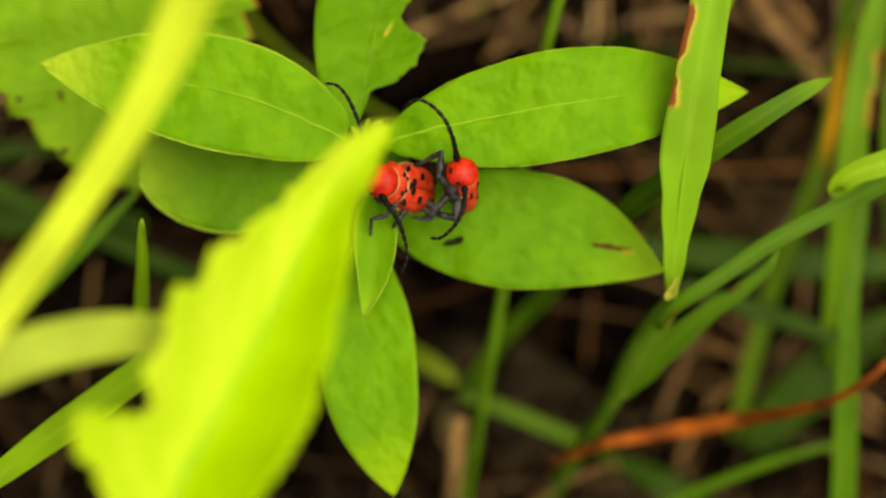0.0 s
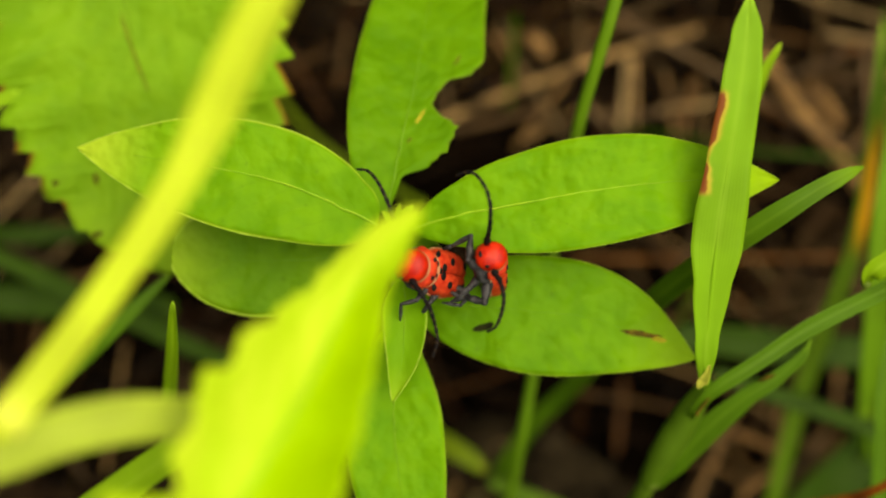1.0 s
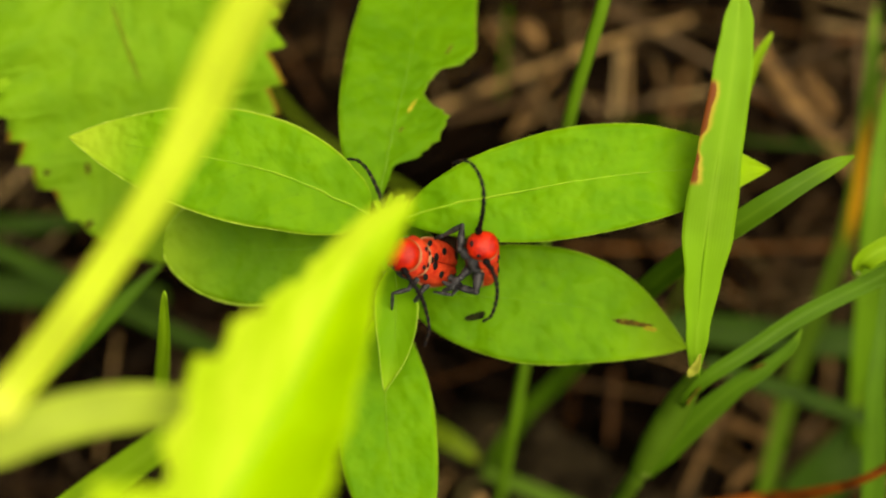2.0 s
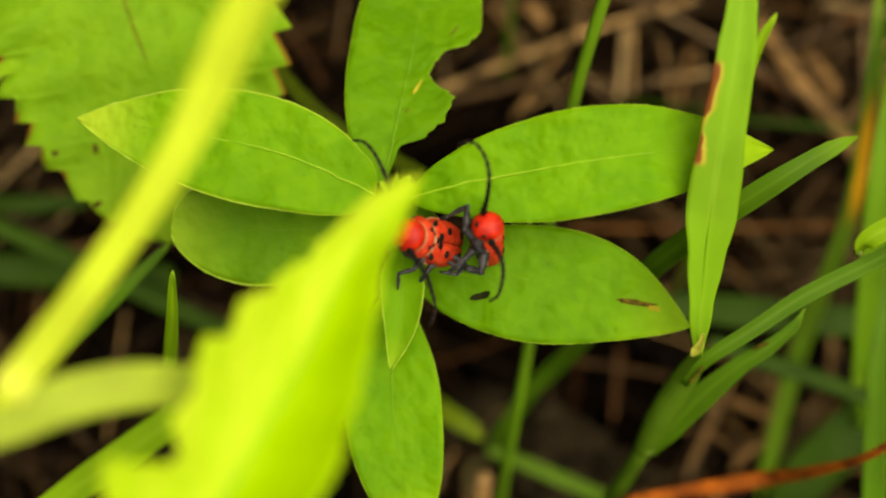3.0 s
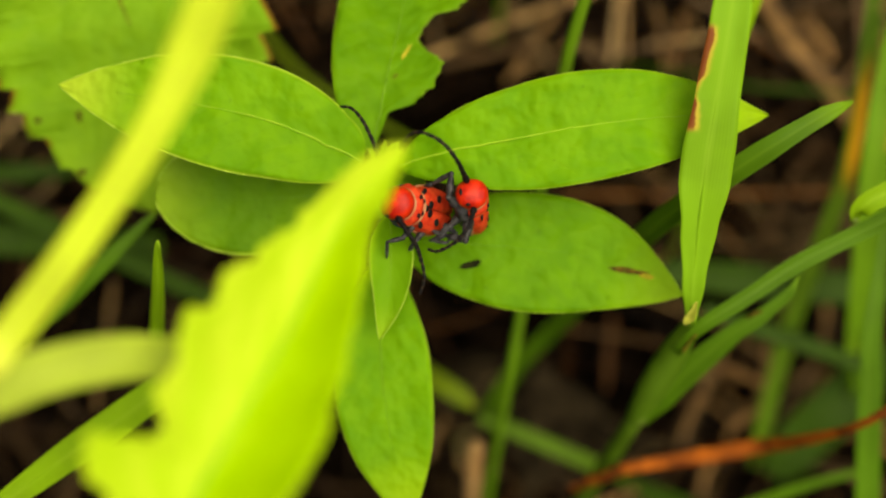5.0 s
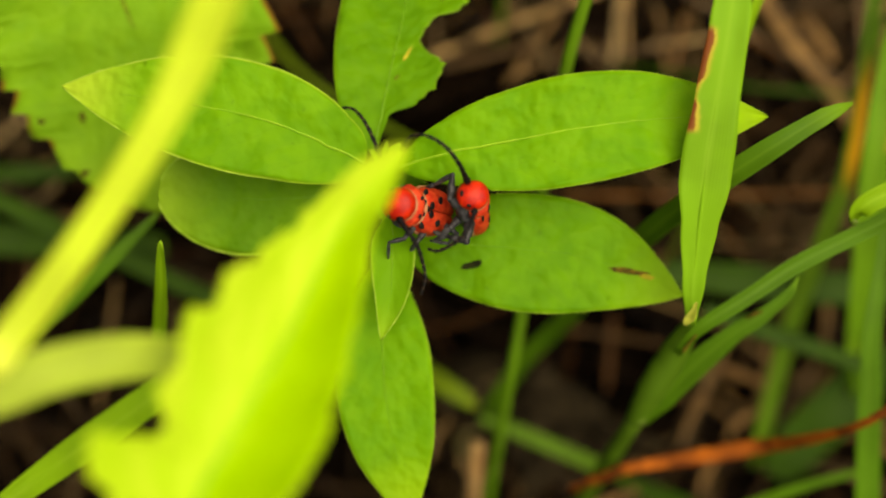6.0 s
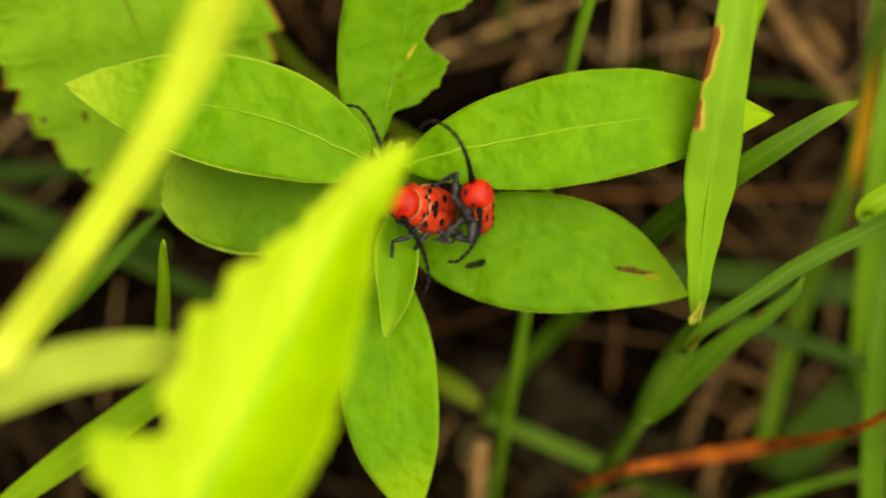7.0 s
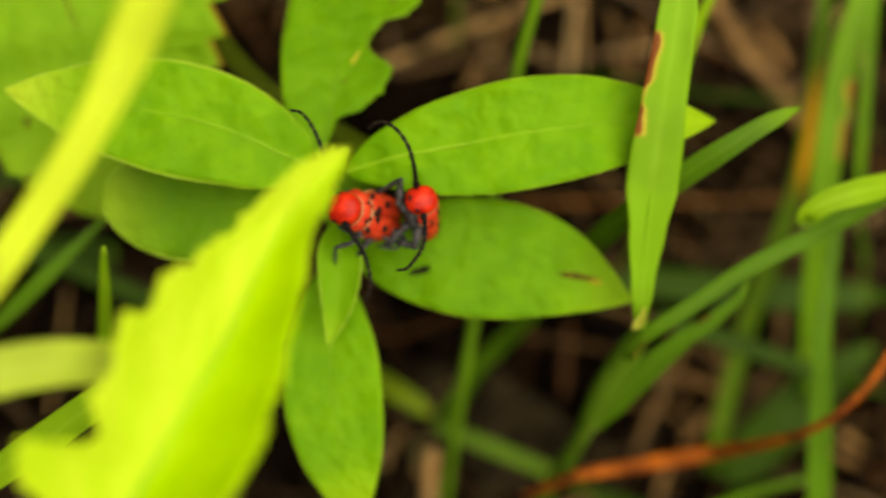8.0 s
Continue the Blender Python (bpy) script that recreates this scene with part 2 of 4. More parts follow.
# darker copy of the straw tones: shade deep in the litter painted in
STRAW_FINE_SHADED = straw_material("straw_fine_shaded", [(0.11, 0.060, 0.019), (0.012, 0.008, 0.004), (0.16, 0.105, 0.042), (0.007, 0.005, 0.003), (0.085, 0.035, 0.010), (0.005, 0.004, 0.002), (0.035, 0.020, 0.006)])
STALK_TAN = straw_material("stalk_tan", [(0.36, 0.21, 0.068), (0.25, 0.135, 0.042), (0.44, 0.28, 0.100)], 240.0)
DEAD_LEAF = plain("dead_leaf", (0.0025, 0.0018, 0.0008), (0.034, 0.025, 0.012), 240.0, 0.9, 1.0, 0.001, 0.03)
RED = plain("beetle_red", (0.31, 0.006, 0.002), (0.55, 0.024, 0.005), 1100.0, 0.38, 0.6, 0.00016, 0.2)
RED_SHELL = plain("beetle_orange_red", (0.38, 0.018, 0.006), (0.60, 0.055, 0.016), 1300.0, 0.55, 0.6, 0.00018, 0.15)
BLACK = plain("beetle_black", (0.004, 0.004, 0.004), (0.011, 0.010, 0.009), 900.0, 0.5, 0.3, 0.0001, 0.16)
PALE_RING = plain("beetle_pale", (0.30, 0.10, 0.03), (0.42, 0.20, 0.09), 900.0, 0.6)
GREY = plain("beetle_grey", (0.006, 0.0058, 0.0056), (0.070, 0.069, 0.070), 1100.0, 0.5, 0.6, 0.00012, 0.25)


# ---- building helpers ----
def part(name, bm, material, parent=None, label=""):
    """Links a bmesh as one smooth mesh object, under a thing or part where one is given."""
    mesh = bpy.data.meshes.new(name)
    for face in bm.faces:
        face.smooth = True
    bm.to_mesh(mesh)
    bm.free()
    mesh.materials.append(material)
    ob = new(name, mesh)
    if parent is not None:
        ob.parent = parent
    if label:
        tagged(ob, label)
    return ob


def thing(name, label, category, group="", at=(0, 0, 0)):
    ob = new(name)
    ob.location = at
    ob.empty_display_size = 0.005
    return tagged(ob, label, category, group)


def curve_at(points, t):
    """Point at t in 0..1 on a smooth curve through the points (even steps in their length)."""
    pts = [Vector(p) for p in points]
    if len(pts) == 2:
        return pts[0].lerp(pts[1], t)
    lengths = [0.0]
    for a, b in zip(pts, pts[1:]):
        lengths.append(lengths[-1] + (b - a).length)
    s = min(max(t, 0.0), 1.0) * lengths[-1]
    i = 0
    while i < len(pts) - 2 and s > lengths[i + 1]:
        i += 1
    k = (s - lengths[i]) / (lengths[i + 1] - lengths[i])
    p1, p2 = pts[i], pts[i + 1]
    p0 = pts[i - 1] if i > 0 else p1 * 2 - p2
    p3 = pts[i + 2] if i + 2 < len(pts) else p2 * 2 - p1
    return 0.5 * (p1 * 2 + (p2 - p0) * k + (p0 * 2 - p1 * 5 + p2 * 4 - p3) * k * k + (p1 * 3 - p0 - p2 * 3 + p3) * k ** 3)


def lance(peak=0.5, blunt=0.7):
    """Half width of a leaf along its length: 0 at both ends, 1 at the peak."""
    power = math.log(0.5) / math.log(peak)
    return lambda u: max(math.sin(math.pi * max(u, 0.0) ** power), 0.0) ** blunt


def willow(peak=0.45, blunt=0.6, point=1.9):
    """Half width of a lance-shaped leaf: rounded at the base, drawn to an acute tip."""
    def half(u):
        if u < peak:
            return max(math.sin(math.pi / 2 * u / peak), 0.0) ** blunt
        return 1 - min(1.0, (u - peak) / (1 - peak)) ** point
    return half


def profile(*pairs):
    """A half width along u, smoothly between (u, share) pairs."""
    def half(u):
        for (u0, w0), (u1, w1) in zip(pairs, pairs[1:]):
            if u <= u1:
                k = (u - u0) / (u1 - u0)
                return w0 + (w1 - w0) * k * k * (3 - 2 * k)
        return pairs[-1][1]
    return half


def sheet(points, left, right, along=60, across=12, fold=0.1, ripple=0.0, thick=0.00022, roll=0.0, wave=5.0, seed=0.0, twist=0.0):
    """A leaf or blade as a closed thin shell along a curve. left, right: half widths in metres as functions of u.
    fold: how far the sides rise over the midrib, as a share of the width; ripple: uneven relief in metres."""
    bm = bmesh.new()
    uv = bm.loops.layers.uv.new("UVMap")
    top, low, coords = [], [], {}
    for i in range(along + 1):
        u = i / along
        p = curve_at(points, u)
        tangent = (curve_at(points, min(u + 0.01, 1.0)) - curve_at(points, max(u - 0.01, 0.0))).normalized()
        side = tangent.cross(Vector((0, 0, 1)))
        side = side.normalized() if side.length > 1e-6 else Vector((1, 0, 0))
        angle = radians(roll + twist * u)
        normal = side.cross(tangent).normalized()
        side, normal = side * math.cos(angle) + normal * math.sin(angle), normal * math.cos(angle) - side * math.sin(angle)
        rows = ([], [])
        for j in range(across + 1):
            v = j / across * 2 - 1
            half = right(u) if v > 0 else left(u)
            lift = fold * half * abs(v) ** 1.5
            bumpy = ripple * math.sin(wave * math.pi * 2 * u - abs(v) * 2.5 + seed) * abs(v) * min(1.0, half * 200)
            bumpy += ripple * 1.2 * noise.noise(Vector((u * 5 + seed, v * 1.5, seed * 3.1)))
            q = p + side * (v * half) + normal * (lift + bumpy)
            t = thick * min(1.0, 0.15 + half * 300 * (1 - abs(v) ** 4))
            for layer, row in ((0, rows[0]), (-t, rows[1])):
                vert = bm.verts.new(q + normal * layer)
                coords[vert] = (u, j / across)
                row.append(vert)
        top.append(rows[0])
        low.append(rows[1])
    def face(*verts):
        f = bm.faces.new(verts)
        for loop in f.loops:
            loop[uv].uv = coords[loop.vert]
    for i in range(along):
        for j in range(across):
            face(top[i][j], top[i][j + 1], top[i + 1][j + 1], top[i + 1][j])
            face(low[i][j], low[i + 1][j], low[i + 1][j + 1], low[i][j + 1])
        face(top[i][0], top[i + 1][0], low[i + 1][0], low[i][0])
        face(top[i][across], low[i][across], low[i + 1][across], top[i + 1][across])
    for i in (0, along):
        for j in range(across):
            a, b, c, d = top[i][j], top[i][j + 1], low[i][j + 1], low[i][j]
            face(*((d, c, b, a) if i == 0 else (a, b, c, d)))
    return bm


def tube(points, radius, along=20, around=8, uneven=0.0, seed=0.0, flat=1.0, bm=None):
    """A round stalk along a curve; radius is a function of u."""
    bm = bm or bmesh.new()
    uv = bm.loops.layers.uv.verify()
    rings = []
    last = None
    for i in range(along + 1):
        u = i / along
        p = curve_at(points, u)
        tangent = (curve_at(points, min(u + 0.02, 1.0)) - curve_at(points, max(u - 0.02, 0.0))).normalized()
        side = tangent.orthogonal().normalized() if last is None else (last - tangent * last.dot(tangent)).normalized()
        last = side
        other = tangent.cross(side)
        ring = []
        for j in range(around):
            a = 2 * math.pi * j / around
            r = radius(u) * (1 + uneven * noise.noise(Vector((math.cos(a) + seed, math.sin(a), u * 8 + seed))))
            ring.append(bm.verts.new(p + side * (r * math.cos(a)) + other * (r * flat * math.sin(a))))
        rings.append(ring)
    for i in range(along):
        for j in range(around):
            k = (j + 1) % around
            f = bm.faces.new((rings[i][j], rings[i][k], rings[i + 1][k], rings[i + 1][j]))
            for loop, (a, b) in zip(f.loops, ((i, j), (i, j + 1), (i + 1, j + 1), (i + 1, j))):
                loop[uv].uv = (a / along, b / around)
    bm.faces.new(list(reversed(rings[0])))
    bm.faces.new(rings[-1])
    return bm


def blob(bm, centre, size, turn=None, segments=20, rings=14, power=1.0):
    """An ellipsoid; power below 1 makes it boxier."""
    made = bmesh.ops.create_uvsphere(bm, u_segments=segments, v_segments=rings, radius=1.0)["verts"]
    for v in made:
        q = Vector([math.copysign(abs(c) ** power, c) for c in v.co])
        q = Vector((q.x * size[0], q.y * size[1], q.z * size[2]))
        v.co = (turn @ q if turn else q) + Vector(centre)
    return made


# ---- ground ----
HOLLOWS = ((0.0365, -0.0210, 0.012), (-0.003, -0.0165, 0.011), (-0.072, -0.010, 0.009), (-0.008, 0.018, 0.009), (0.060, -0.040, 0.009), (0.004, 0.031, 0.007), (0.0300, -0.0144, 0.010), (0.0715, -0.0290, 0.006), (-0.0190, -0.0370, 0.009), (0.0500, -0.0260, 0.005))  # bare dark dips in the litter: x, y, radius


def ground():
    bm = bmesh.new()
    steps = [0.0]
    while steps[-1] < 300:
        steps.append(steps[-1] + (0.004 if steps[-1] < 0.12 else steps[-1] * 0.45))
    axis = [-s for s in reversed(steps[1:])] + steps
    grid = []
    for x in axis:
        grid.append([])
        for y in axis:
            near = max(0.0, 1 - math.hypot(x, y) / 0.4)
            dip = sum(math.exp(-((x - hx) ** 2 + (y - hy) ** 2) / hr ** 2) for hx, hy, hr in HOLLOWS)
            z = -0.004 - 0.006 * dip + 0.005 * noise.noise(Vector((x * 35, y * 35, 0))) + 0.0025 * noise.noise(Vector((x * 130, y * 130, 3)))
            grid[-1].append(bm.verts.new((x, y, z * min(1.0, near * 3) - 0.013)))
    for i in range(len(axis) - 1):
        for j in range(len(axis) - 1):
            bm.faces.new((grid[i][j], grid[i + 1][j], grid[i + 1][j + 1], grid[i][j + 1]))
    tagged(part("ground", bm, SOIL_SHADED), "soil with shade in its colour, under dry plant litter", "ground", kind="structure")


ground()


def straw_curve(rng, low, high):
    """A random bent straw, its thickness and length; neighbours lean alike."""
    x, y = rng.uniform(-0.13, 0.13), rng.uniform(-0.09, 0.09)
    while any(math.hypot(x - hx, y - hy) < hr for hx, hy, hr in HOLLOWS) or noise.noise(Vector((x * 55, y * 55, 2.0))) < -0.15:
        x, y = rng.uniform(-0.13, 0.13), rng.uniform(-0.09, 0.09)
    a = 2.4 * noise.noise(Vector((x * 25, y * 25, 8.0))) + rng.gauss(0, 0.7) + rng.choice((0, 0, 1.3))
    length = rng.uniform(0.010, 0.055)
    c = Vector((x, y, rng.uniform(low, high)))
    d = Vector((math.cos(a), math.sin(a), rng.uniform(-0.15, 0.15))) * (length / 2)
    bend = Vector((rng.uniform(-1, 1), rng.uniform(-1, 1), rng.uniform(-0.3, 0.5))) * length * rng.choice((0.06, 0.16, 0.32))
    kink = Vector((rng.uniform(-1, 1), rng.uniform(-1, 1), 0)) * length * rng.choice((0.0, 0.03, 0.09))
    return [c - d, c - d * 0.4 + bend * 0.7, c + d * 0.1 + bend - kink, c + d * 0.5 + bend * 0.7, c + d + kink], rng.choice((0.00013, 0.00018, 0.00025, 0.00034, 0.00046))


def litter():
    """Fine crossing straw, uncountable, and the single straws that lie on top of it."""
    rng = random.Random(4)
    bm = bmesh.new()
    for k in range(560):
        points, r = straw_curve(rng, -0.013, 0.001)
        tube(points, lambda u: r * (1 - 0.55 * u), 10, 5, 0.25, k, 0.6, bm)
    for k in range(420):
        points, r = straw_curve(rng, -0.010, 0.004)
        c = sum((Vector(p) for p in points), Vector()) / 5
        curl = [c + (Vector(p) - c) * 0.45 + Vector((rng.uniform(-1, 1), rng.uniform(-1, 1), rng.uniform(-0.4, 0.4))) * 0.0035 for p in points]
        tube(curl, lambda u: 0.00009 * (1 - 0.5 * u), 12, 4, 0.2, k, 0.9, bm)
    tagged(part("litter", bm, STRAW_FINE_SHADED), "tangled thin brown dry grass straw and rootlets on dark soil", "dry grass", kind="stuff")
    bm = bmesh.new()
    for k in range(420):
        x, y = rng.uniform(-0.11, 0.11), rng.uniform(-0.07, 0.07)
        size = rng.choice((0.0005, 0.0008, 0.0012, 0.002))
        for v in bmesh.ops.create_icosphere(bm, subdivisions=2, radius=size)["verts"]:
            v.co = v.co * (1 + 0.5 * noise.noise(v.co / size * 1.3 + Vector((k, 0, 0)))) + Vector((x, y, -0.0155 + rng.uniform(0, 0.0) + 0.5 * size))
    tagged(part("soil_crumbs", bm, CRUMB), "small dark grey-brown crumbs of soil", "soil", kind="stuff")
    for k in range(250):
        points, r = straw_curve(rng, 0.000, 0.007)
        middle = sum((Vector(p) for p in points), Vector()) / 5
        points = [middle + (Vector(p) - middle) * 1.25 for p in points]
        bm = tube(points, lambda u: r * 1.1 * (1 - 0.55 * u), 12, 6, 0.25, k, 0.6)
        tagged(part("dry_straw", bm, STRAW), "thin brown dry straw lying on the litter", "dry straw", "dry straws on the litter")


litter()

def dry_stalk(points, px, tan=False):
    r = px * 0.000045
    bm = tube(points, lambda u: r * (1.05 - 0.25 * u), 14, 8, 0.18, px, 0.75)
    tagged(part("dry_stalk", bm, STALK_TAN if tan or px > 15 else STRAW), "brown dry grass stalk lying in the litter", "dry stalk", "dry stalks in the litter")


dry_stalk([(-0.0030, 0.0329, 0.0040), (0.0235, 0.0432, 0.0060), (0.0437, 0.0498, 0.0040)], 16)
dry_stalk([(0.0114, 0.0281, 0.0090), (0.0233, 0.0448, 0.0080)], 11)
dry_stalk([(0.0540, 0.0452, 0.0060), (0.0615, 0.0341, 0.0070), (0.0690, 0.0250, 0.0060), (0.0755, 0.0165, 0.0040)], 36)
dry_stalk([(0.0632, 0.0410, 0.0020), (0.0691, 0.0332, 0.0020)], 34)
dry_stalk([(0.0302, 0.0320, 0.0030), (0.0312, 0.0445, 0.0050)], 15)
dry_stalk([(0.0324, 0.0447, 0.0040), (0.0328, 0.0330, 0.0030)], 10)
dry_stalk([(0.0376, 0.0412, 0.0060), (0.0393, 0.0297, 0.0050)], 9)
dry_stalk([(0.0202, 0.0091, 0.0080), (0.0468, 0.0093, 0.0090), (0.0738, 0.0099, 0.0080)], 8)
dry_stalk([(0.0538, -0.0026, 0.0090), (0.0580, 0.0095, 0.0110), (0.0666, 0.0202, 0.0080)], 11)
dry_stalk([(-0.0292, 0.0416, 0.0050), (-0.0202, 0.0463, 0.0060)], 10)
dry_stalk([(-0.0289, 0.0469, 0.0030), (-0.0215, 0.0343, 0.0050)], 9)
dry_stalk([(-0.0180, 0.0498, 0.0040), (-0.0195, 0.0390, 0.0040)], 9)
dry_stalk([(0.0220, -0.0136, 0.0060), (0.0388, -0.0164, 0.0080), (0.0568, -0.0229, 0.0060)], 9)
dry_stalk([(0.0412, -0.0342, 0.0070), (0.0509, -0.0124, 0.0080)], 12)
dry_stalk([(0.0304, -0.0117, 0.0030), (0.0293, -0.0244, 0.0020)], 14)
dry_stalk([(0.0584, 0.0406, 0.0080), (0.0704, 0.0458, 0.0090)], 9)
dry_stalk([(0.0448, -0.0198, 0.0040), (0.0563, -0.0313, 0.0040)], 8)
dry_stalk([(-0.0747, 0.0229, 0.0050), (-0.0814, 0.0170, 0.0040)], 12)
dry_stalk([(-0.0806, -0.0034, 0.0060), (-0.0716, -0.0289, 0.0050)], 8)
dry_stalk([(-0.0740, -0.0135, 0.0070), (-0.0608, -0.0298, 0.0060)], 8)
dry_stalk([(-0.0553, -0.0054, 0.0070), (-0.0587, -0.0278, 0.0060)], 7)
dry_stalk([(-0.0655, 0.0116, 0.0060), (-0.0704, 0.0075, 0.0060)], 9)
dry_stalk([(-0.0004, -0.0308, 0.0060), (-0.0077, -0.0409, 0.0060)], 10)
dry_stalk([(0.0427, 0.0411, 0.0040), (0.0406, 0.0298, 0.0040)], 10)
dry_stalk([(0.0485, 0.0037, 0.0060), (0.0522, -0.0006, 0.0060)], 8)
dry_stalk([(0.0643, -0.0206, 0.0070), (0.0555, -0.0317, 0.0070)], 11)
dry_stalk([(0.0683, 0.0473, 0.0060), (0.0582, 0.0292, 0.0050)], 8)
dry_stalk([(0.0796, 0.0416, 0.0090), (0.0731, 0.0295, 0.0100), (0.0726, 0.0147, 0.0080)], 8)
dry_stalk([(-0.0226, 0.0161, 0.0030), (-0.0320, 0.0242, 0.0040)], 9)
dry_stalk([(-0.0645, 0.0314, 0.0040), (-0.0796, 0.0161, 0.0030)], 10)
dry_stalk([(0.0364, 0.0355, 0.0040), (0.0542, 0.0377, 0.0040)], 9)
dry_stalk([(0.0269, -0.0075, 0.0040), (0.0425, 0.0006, 0.0050)], 8)
dry_stalk([(0.0673, -0.0075, 0.0060), (0.0818, -0.0034, 0.0060)], 9)
dry_stalk([(0.0652, -0.0338, 0.0060), (0.0827, -0.0278, 0.0060)], 8)
dry_stalk([(0.0132, -0.0372, 0.0040), (0.0248, -0.0423, 0.0040)], 9)
dry_stalk([(0.0491, -0.0137, 0.0120), (0.0440, -0.0232, 0.0135), (0.0400, -0.0328, 0.0120)], 10, True)
dry_stalk([(0.0452, -0.0189, 0.0080), (0.0504, -0.0211, 0.0095), (0.0559, -0.0231, 0.0080)], 15, True)
dry_stalk([(0.0556, -0.0142, 0.0100), (0.0546, -0.0207, 0.0115), (0.0533, -0.0266, 0.0100)], 8, True)
dry_stalk([(0.0385, -0.0252, 0.0090), (0.0437, -0.0249, 0.0105), (0.0486, -0.0282, 0.0105), (0.0523, -0.0321, 0.0090)], 8, True)
dry_stalk([(0.0538, -0.0264, 0.0130), (0.0493, -0.0285, 0.0145), (0.0478, -0.0312, 0.0130)], 12, True)
dry_stalk([(0.0652, -0.0203, 0.0120), (0.0598, -0.0262, 0.0135), (0.0573, -0.0301, 0.0120)], 11, True)
dry_stalk([(0.0455, -0.0200, 0.0060), (0.0457, -0.0250, 0.0060)], 9)
dry_stalk([(0.0627, -0.0327, 0.0080), (0.0613, -0.0381, 0.0080)], 9, True)
dry_stalk([(0.0462, -0.0361, 0.0100), (0.0437, -0.0404, 0.0100)], 12, True)
dry_stalk([(0.0661, -0.0094, 0.0080), (0.0653, -0.0189, 0.0080)], 11, True)
dry_stalk([(0.0608, -0.0232, 0.0070), (0.0647, -0.0194, 0.0070)], 9)
dry_stalk([(0.0749, -0.0333, 0.0090), (0.0786, -0.0355, 0.0090)], 13, True)
dry_stalk([(0.0763, -0.0304, 0.0070), (0.0803, -0.0329, 0.0070)], 15, True)
dry_stalk([(0.0569, 0.0399, 0.0100), (0.0689, 0.0447, 0.0100)], 9)
dry_stalk([(0.0642, 0.0484, 0.0090), (0.0661, 0.0428, 0.0105), (0.0671, 0.0343, 0.0105), (0.0665, 0.0281, 0.0090)], 8)
dry_stalk([(0.0788, 0.0443, 0.0120), (0.0741, 0.0400, 0.0135), (0.0710, 0.0354, 0.0135), (0.0705, 0.0279, 0.0120)], 8, True)
dry_stalk([(0.0719, 0.0473, 0.0070), (0.0718, 0.0390, 0.0085), (0.0725, 0.0286, 0.0070)], 9)
dry_stalk([(0.0652, 0.0405, 0.0110), (0.0602, 0.0348, 0.0110)], 6)
dry_stalk([(0.0648, 0.0484, 0.0060), (0.0725, 0.0472, 0.0075), (0.0827, 0.0460, 0.0060)], 15)
dry_stalk([(0.0757, 0.0314, 0.0100), (0.0810, 0.0309, 0.0100)], 12, True)
dry_stalk([(0.0803, 0.0356, 0.0120), (0.0761, 0.0314, 0.0120)], 11, True)
dry_stalk([(0.0010, 0.0319, 0.0040), (0.0091, 0.0336, 0.0055), (0.0162, 0.0360, 0.0040)], 13)
dry_stalk([(0.0246, 0.0339, 0.0050), (0.0332, 0.0342, 0.0065), (0.0422, 0.0358, 0.0050)], 9)
dry_stalk([(0.0372, 0.0409, 0.0080), (0.0378, 0.0357, 0.0095), (0.0388, 0.0299, 0.0080)], 8, True)
dry_stalk([(0.0420, 0.0402, 0.0070), (0.0400, 0.0299, 0.0070)], 8, True)
dry_stalk([(0.0070, 0.0491, 0.0060), (0.0100, 0.0445, 0.0075), (0.0129, 0.0400, 0.0060)], 6)
dry_stalk([(0.0079, 0.0409, 0.0050), (0.0109, 0.0379, 0.0050)], 15)
dry_stalk([(-0.0646, 0.0046, 0.0100), (-0.0565, 0.0075, 0.0115), (-0.0493, 0.0092, 0.0100)], 14, True)
dry_stalk([(-0.0760, 0.0009, 0.0080), (-0.0647, -0.0001, 0.0095), (-0.0529, -0.0019, 0.0080)], 6, True)
dry_stalk([(-0.0699, -0.0011, 0.0060), (-0.0702, -0.0055, 0.0075), (-0.0713, -0.0095, 0.0060)], 9, True)
dry_stalk([(-0.0018, -0.0352, 0.0100), (-0.0003, -0.0312, 0.0115), (0.0016, -0.0285, 0.0100)], 10, True)
dry_stalk([(0.0033, -0.0349, 0.0120), (0.0049, -0.0369, 0.0135), (0.0067, -0.0399, 0.0120)], 9, True)


def dead_leaf():
    bm = sheet([(0.0016, -0.0217, 0.0020), (0.0142, -0.0271, 0.0060), (0.0270, -0.0342, 0.0040), (0.0392, -0.0365, 0.0020)], lambda u: 0.008 * lance(0.4, 0.5)(u) * (1 + 0.3 * noise.noise(Vector((u * 9, 0, 1))) + 0.07 * noise.noise(Vector((u * 30, 0, 4)))),
               lambda u: 0.009 * lance(0.4, 0.5)(u) * (1 + 0.35 * noise.noise(Vector((u * 9, 5, 1))) + 0.09 * noise.noise(Vector((u * 31, 5, 4)))), 110, 18, 0.25, 0.0035, 0.0003, 0, 2.0, 4.0)
    leaf = thing("dead_leaf", "grey-brown crumpled dead leaf on the soil", "dead leaf")
    part("leaf_blade", bm, DEAD_LEAF, leaf)
    part("midrib", tube([(0.0016, -0.0215, 0.0035), (0.0141, -0.0269, 0.0075), (0.0268, -0.0339, 0.0055), (0.0391, -0.0364, 0.0025)], lambda u: 0.0005 * (1 - 0.6 * u), 30, 6, 0.2), DEAD_LEAF, leaf)


dead_leaf()


# ---- the leafy shoot ----
STAIN_DARK = plain("stain_dark", (0.005, 0.006, 0.002), (0.016, 0.019, 0.004), 900.0, 0.7, 0.3, 0.0002, 0.03)
STAIN_BROWN = plain("stain_brown", (0.02, 0.013, 0.003), (0.11, 0.080, 0.008), 1200.0, 0.7, 0.3, 0.0002, 0.03)


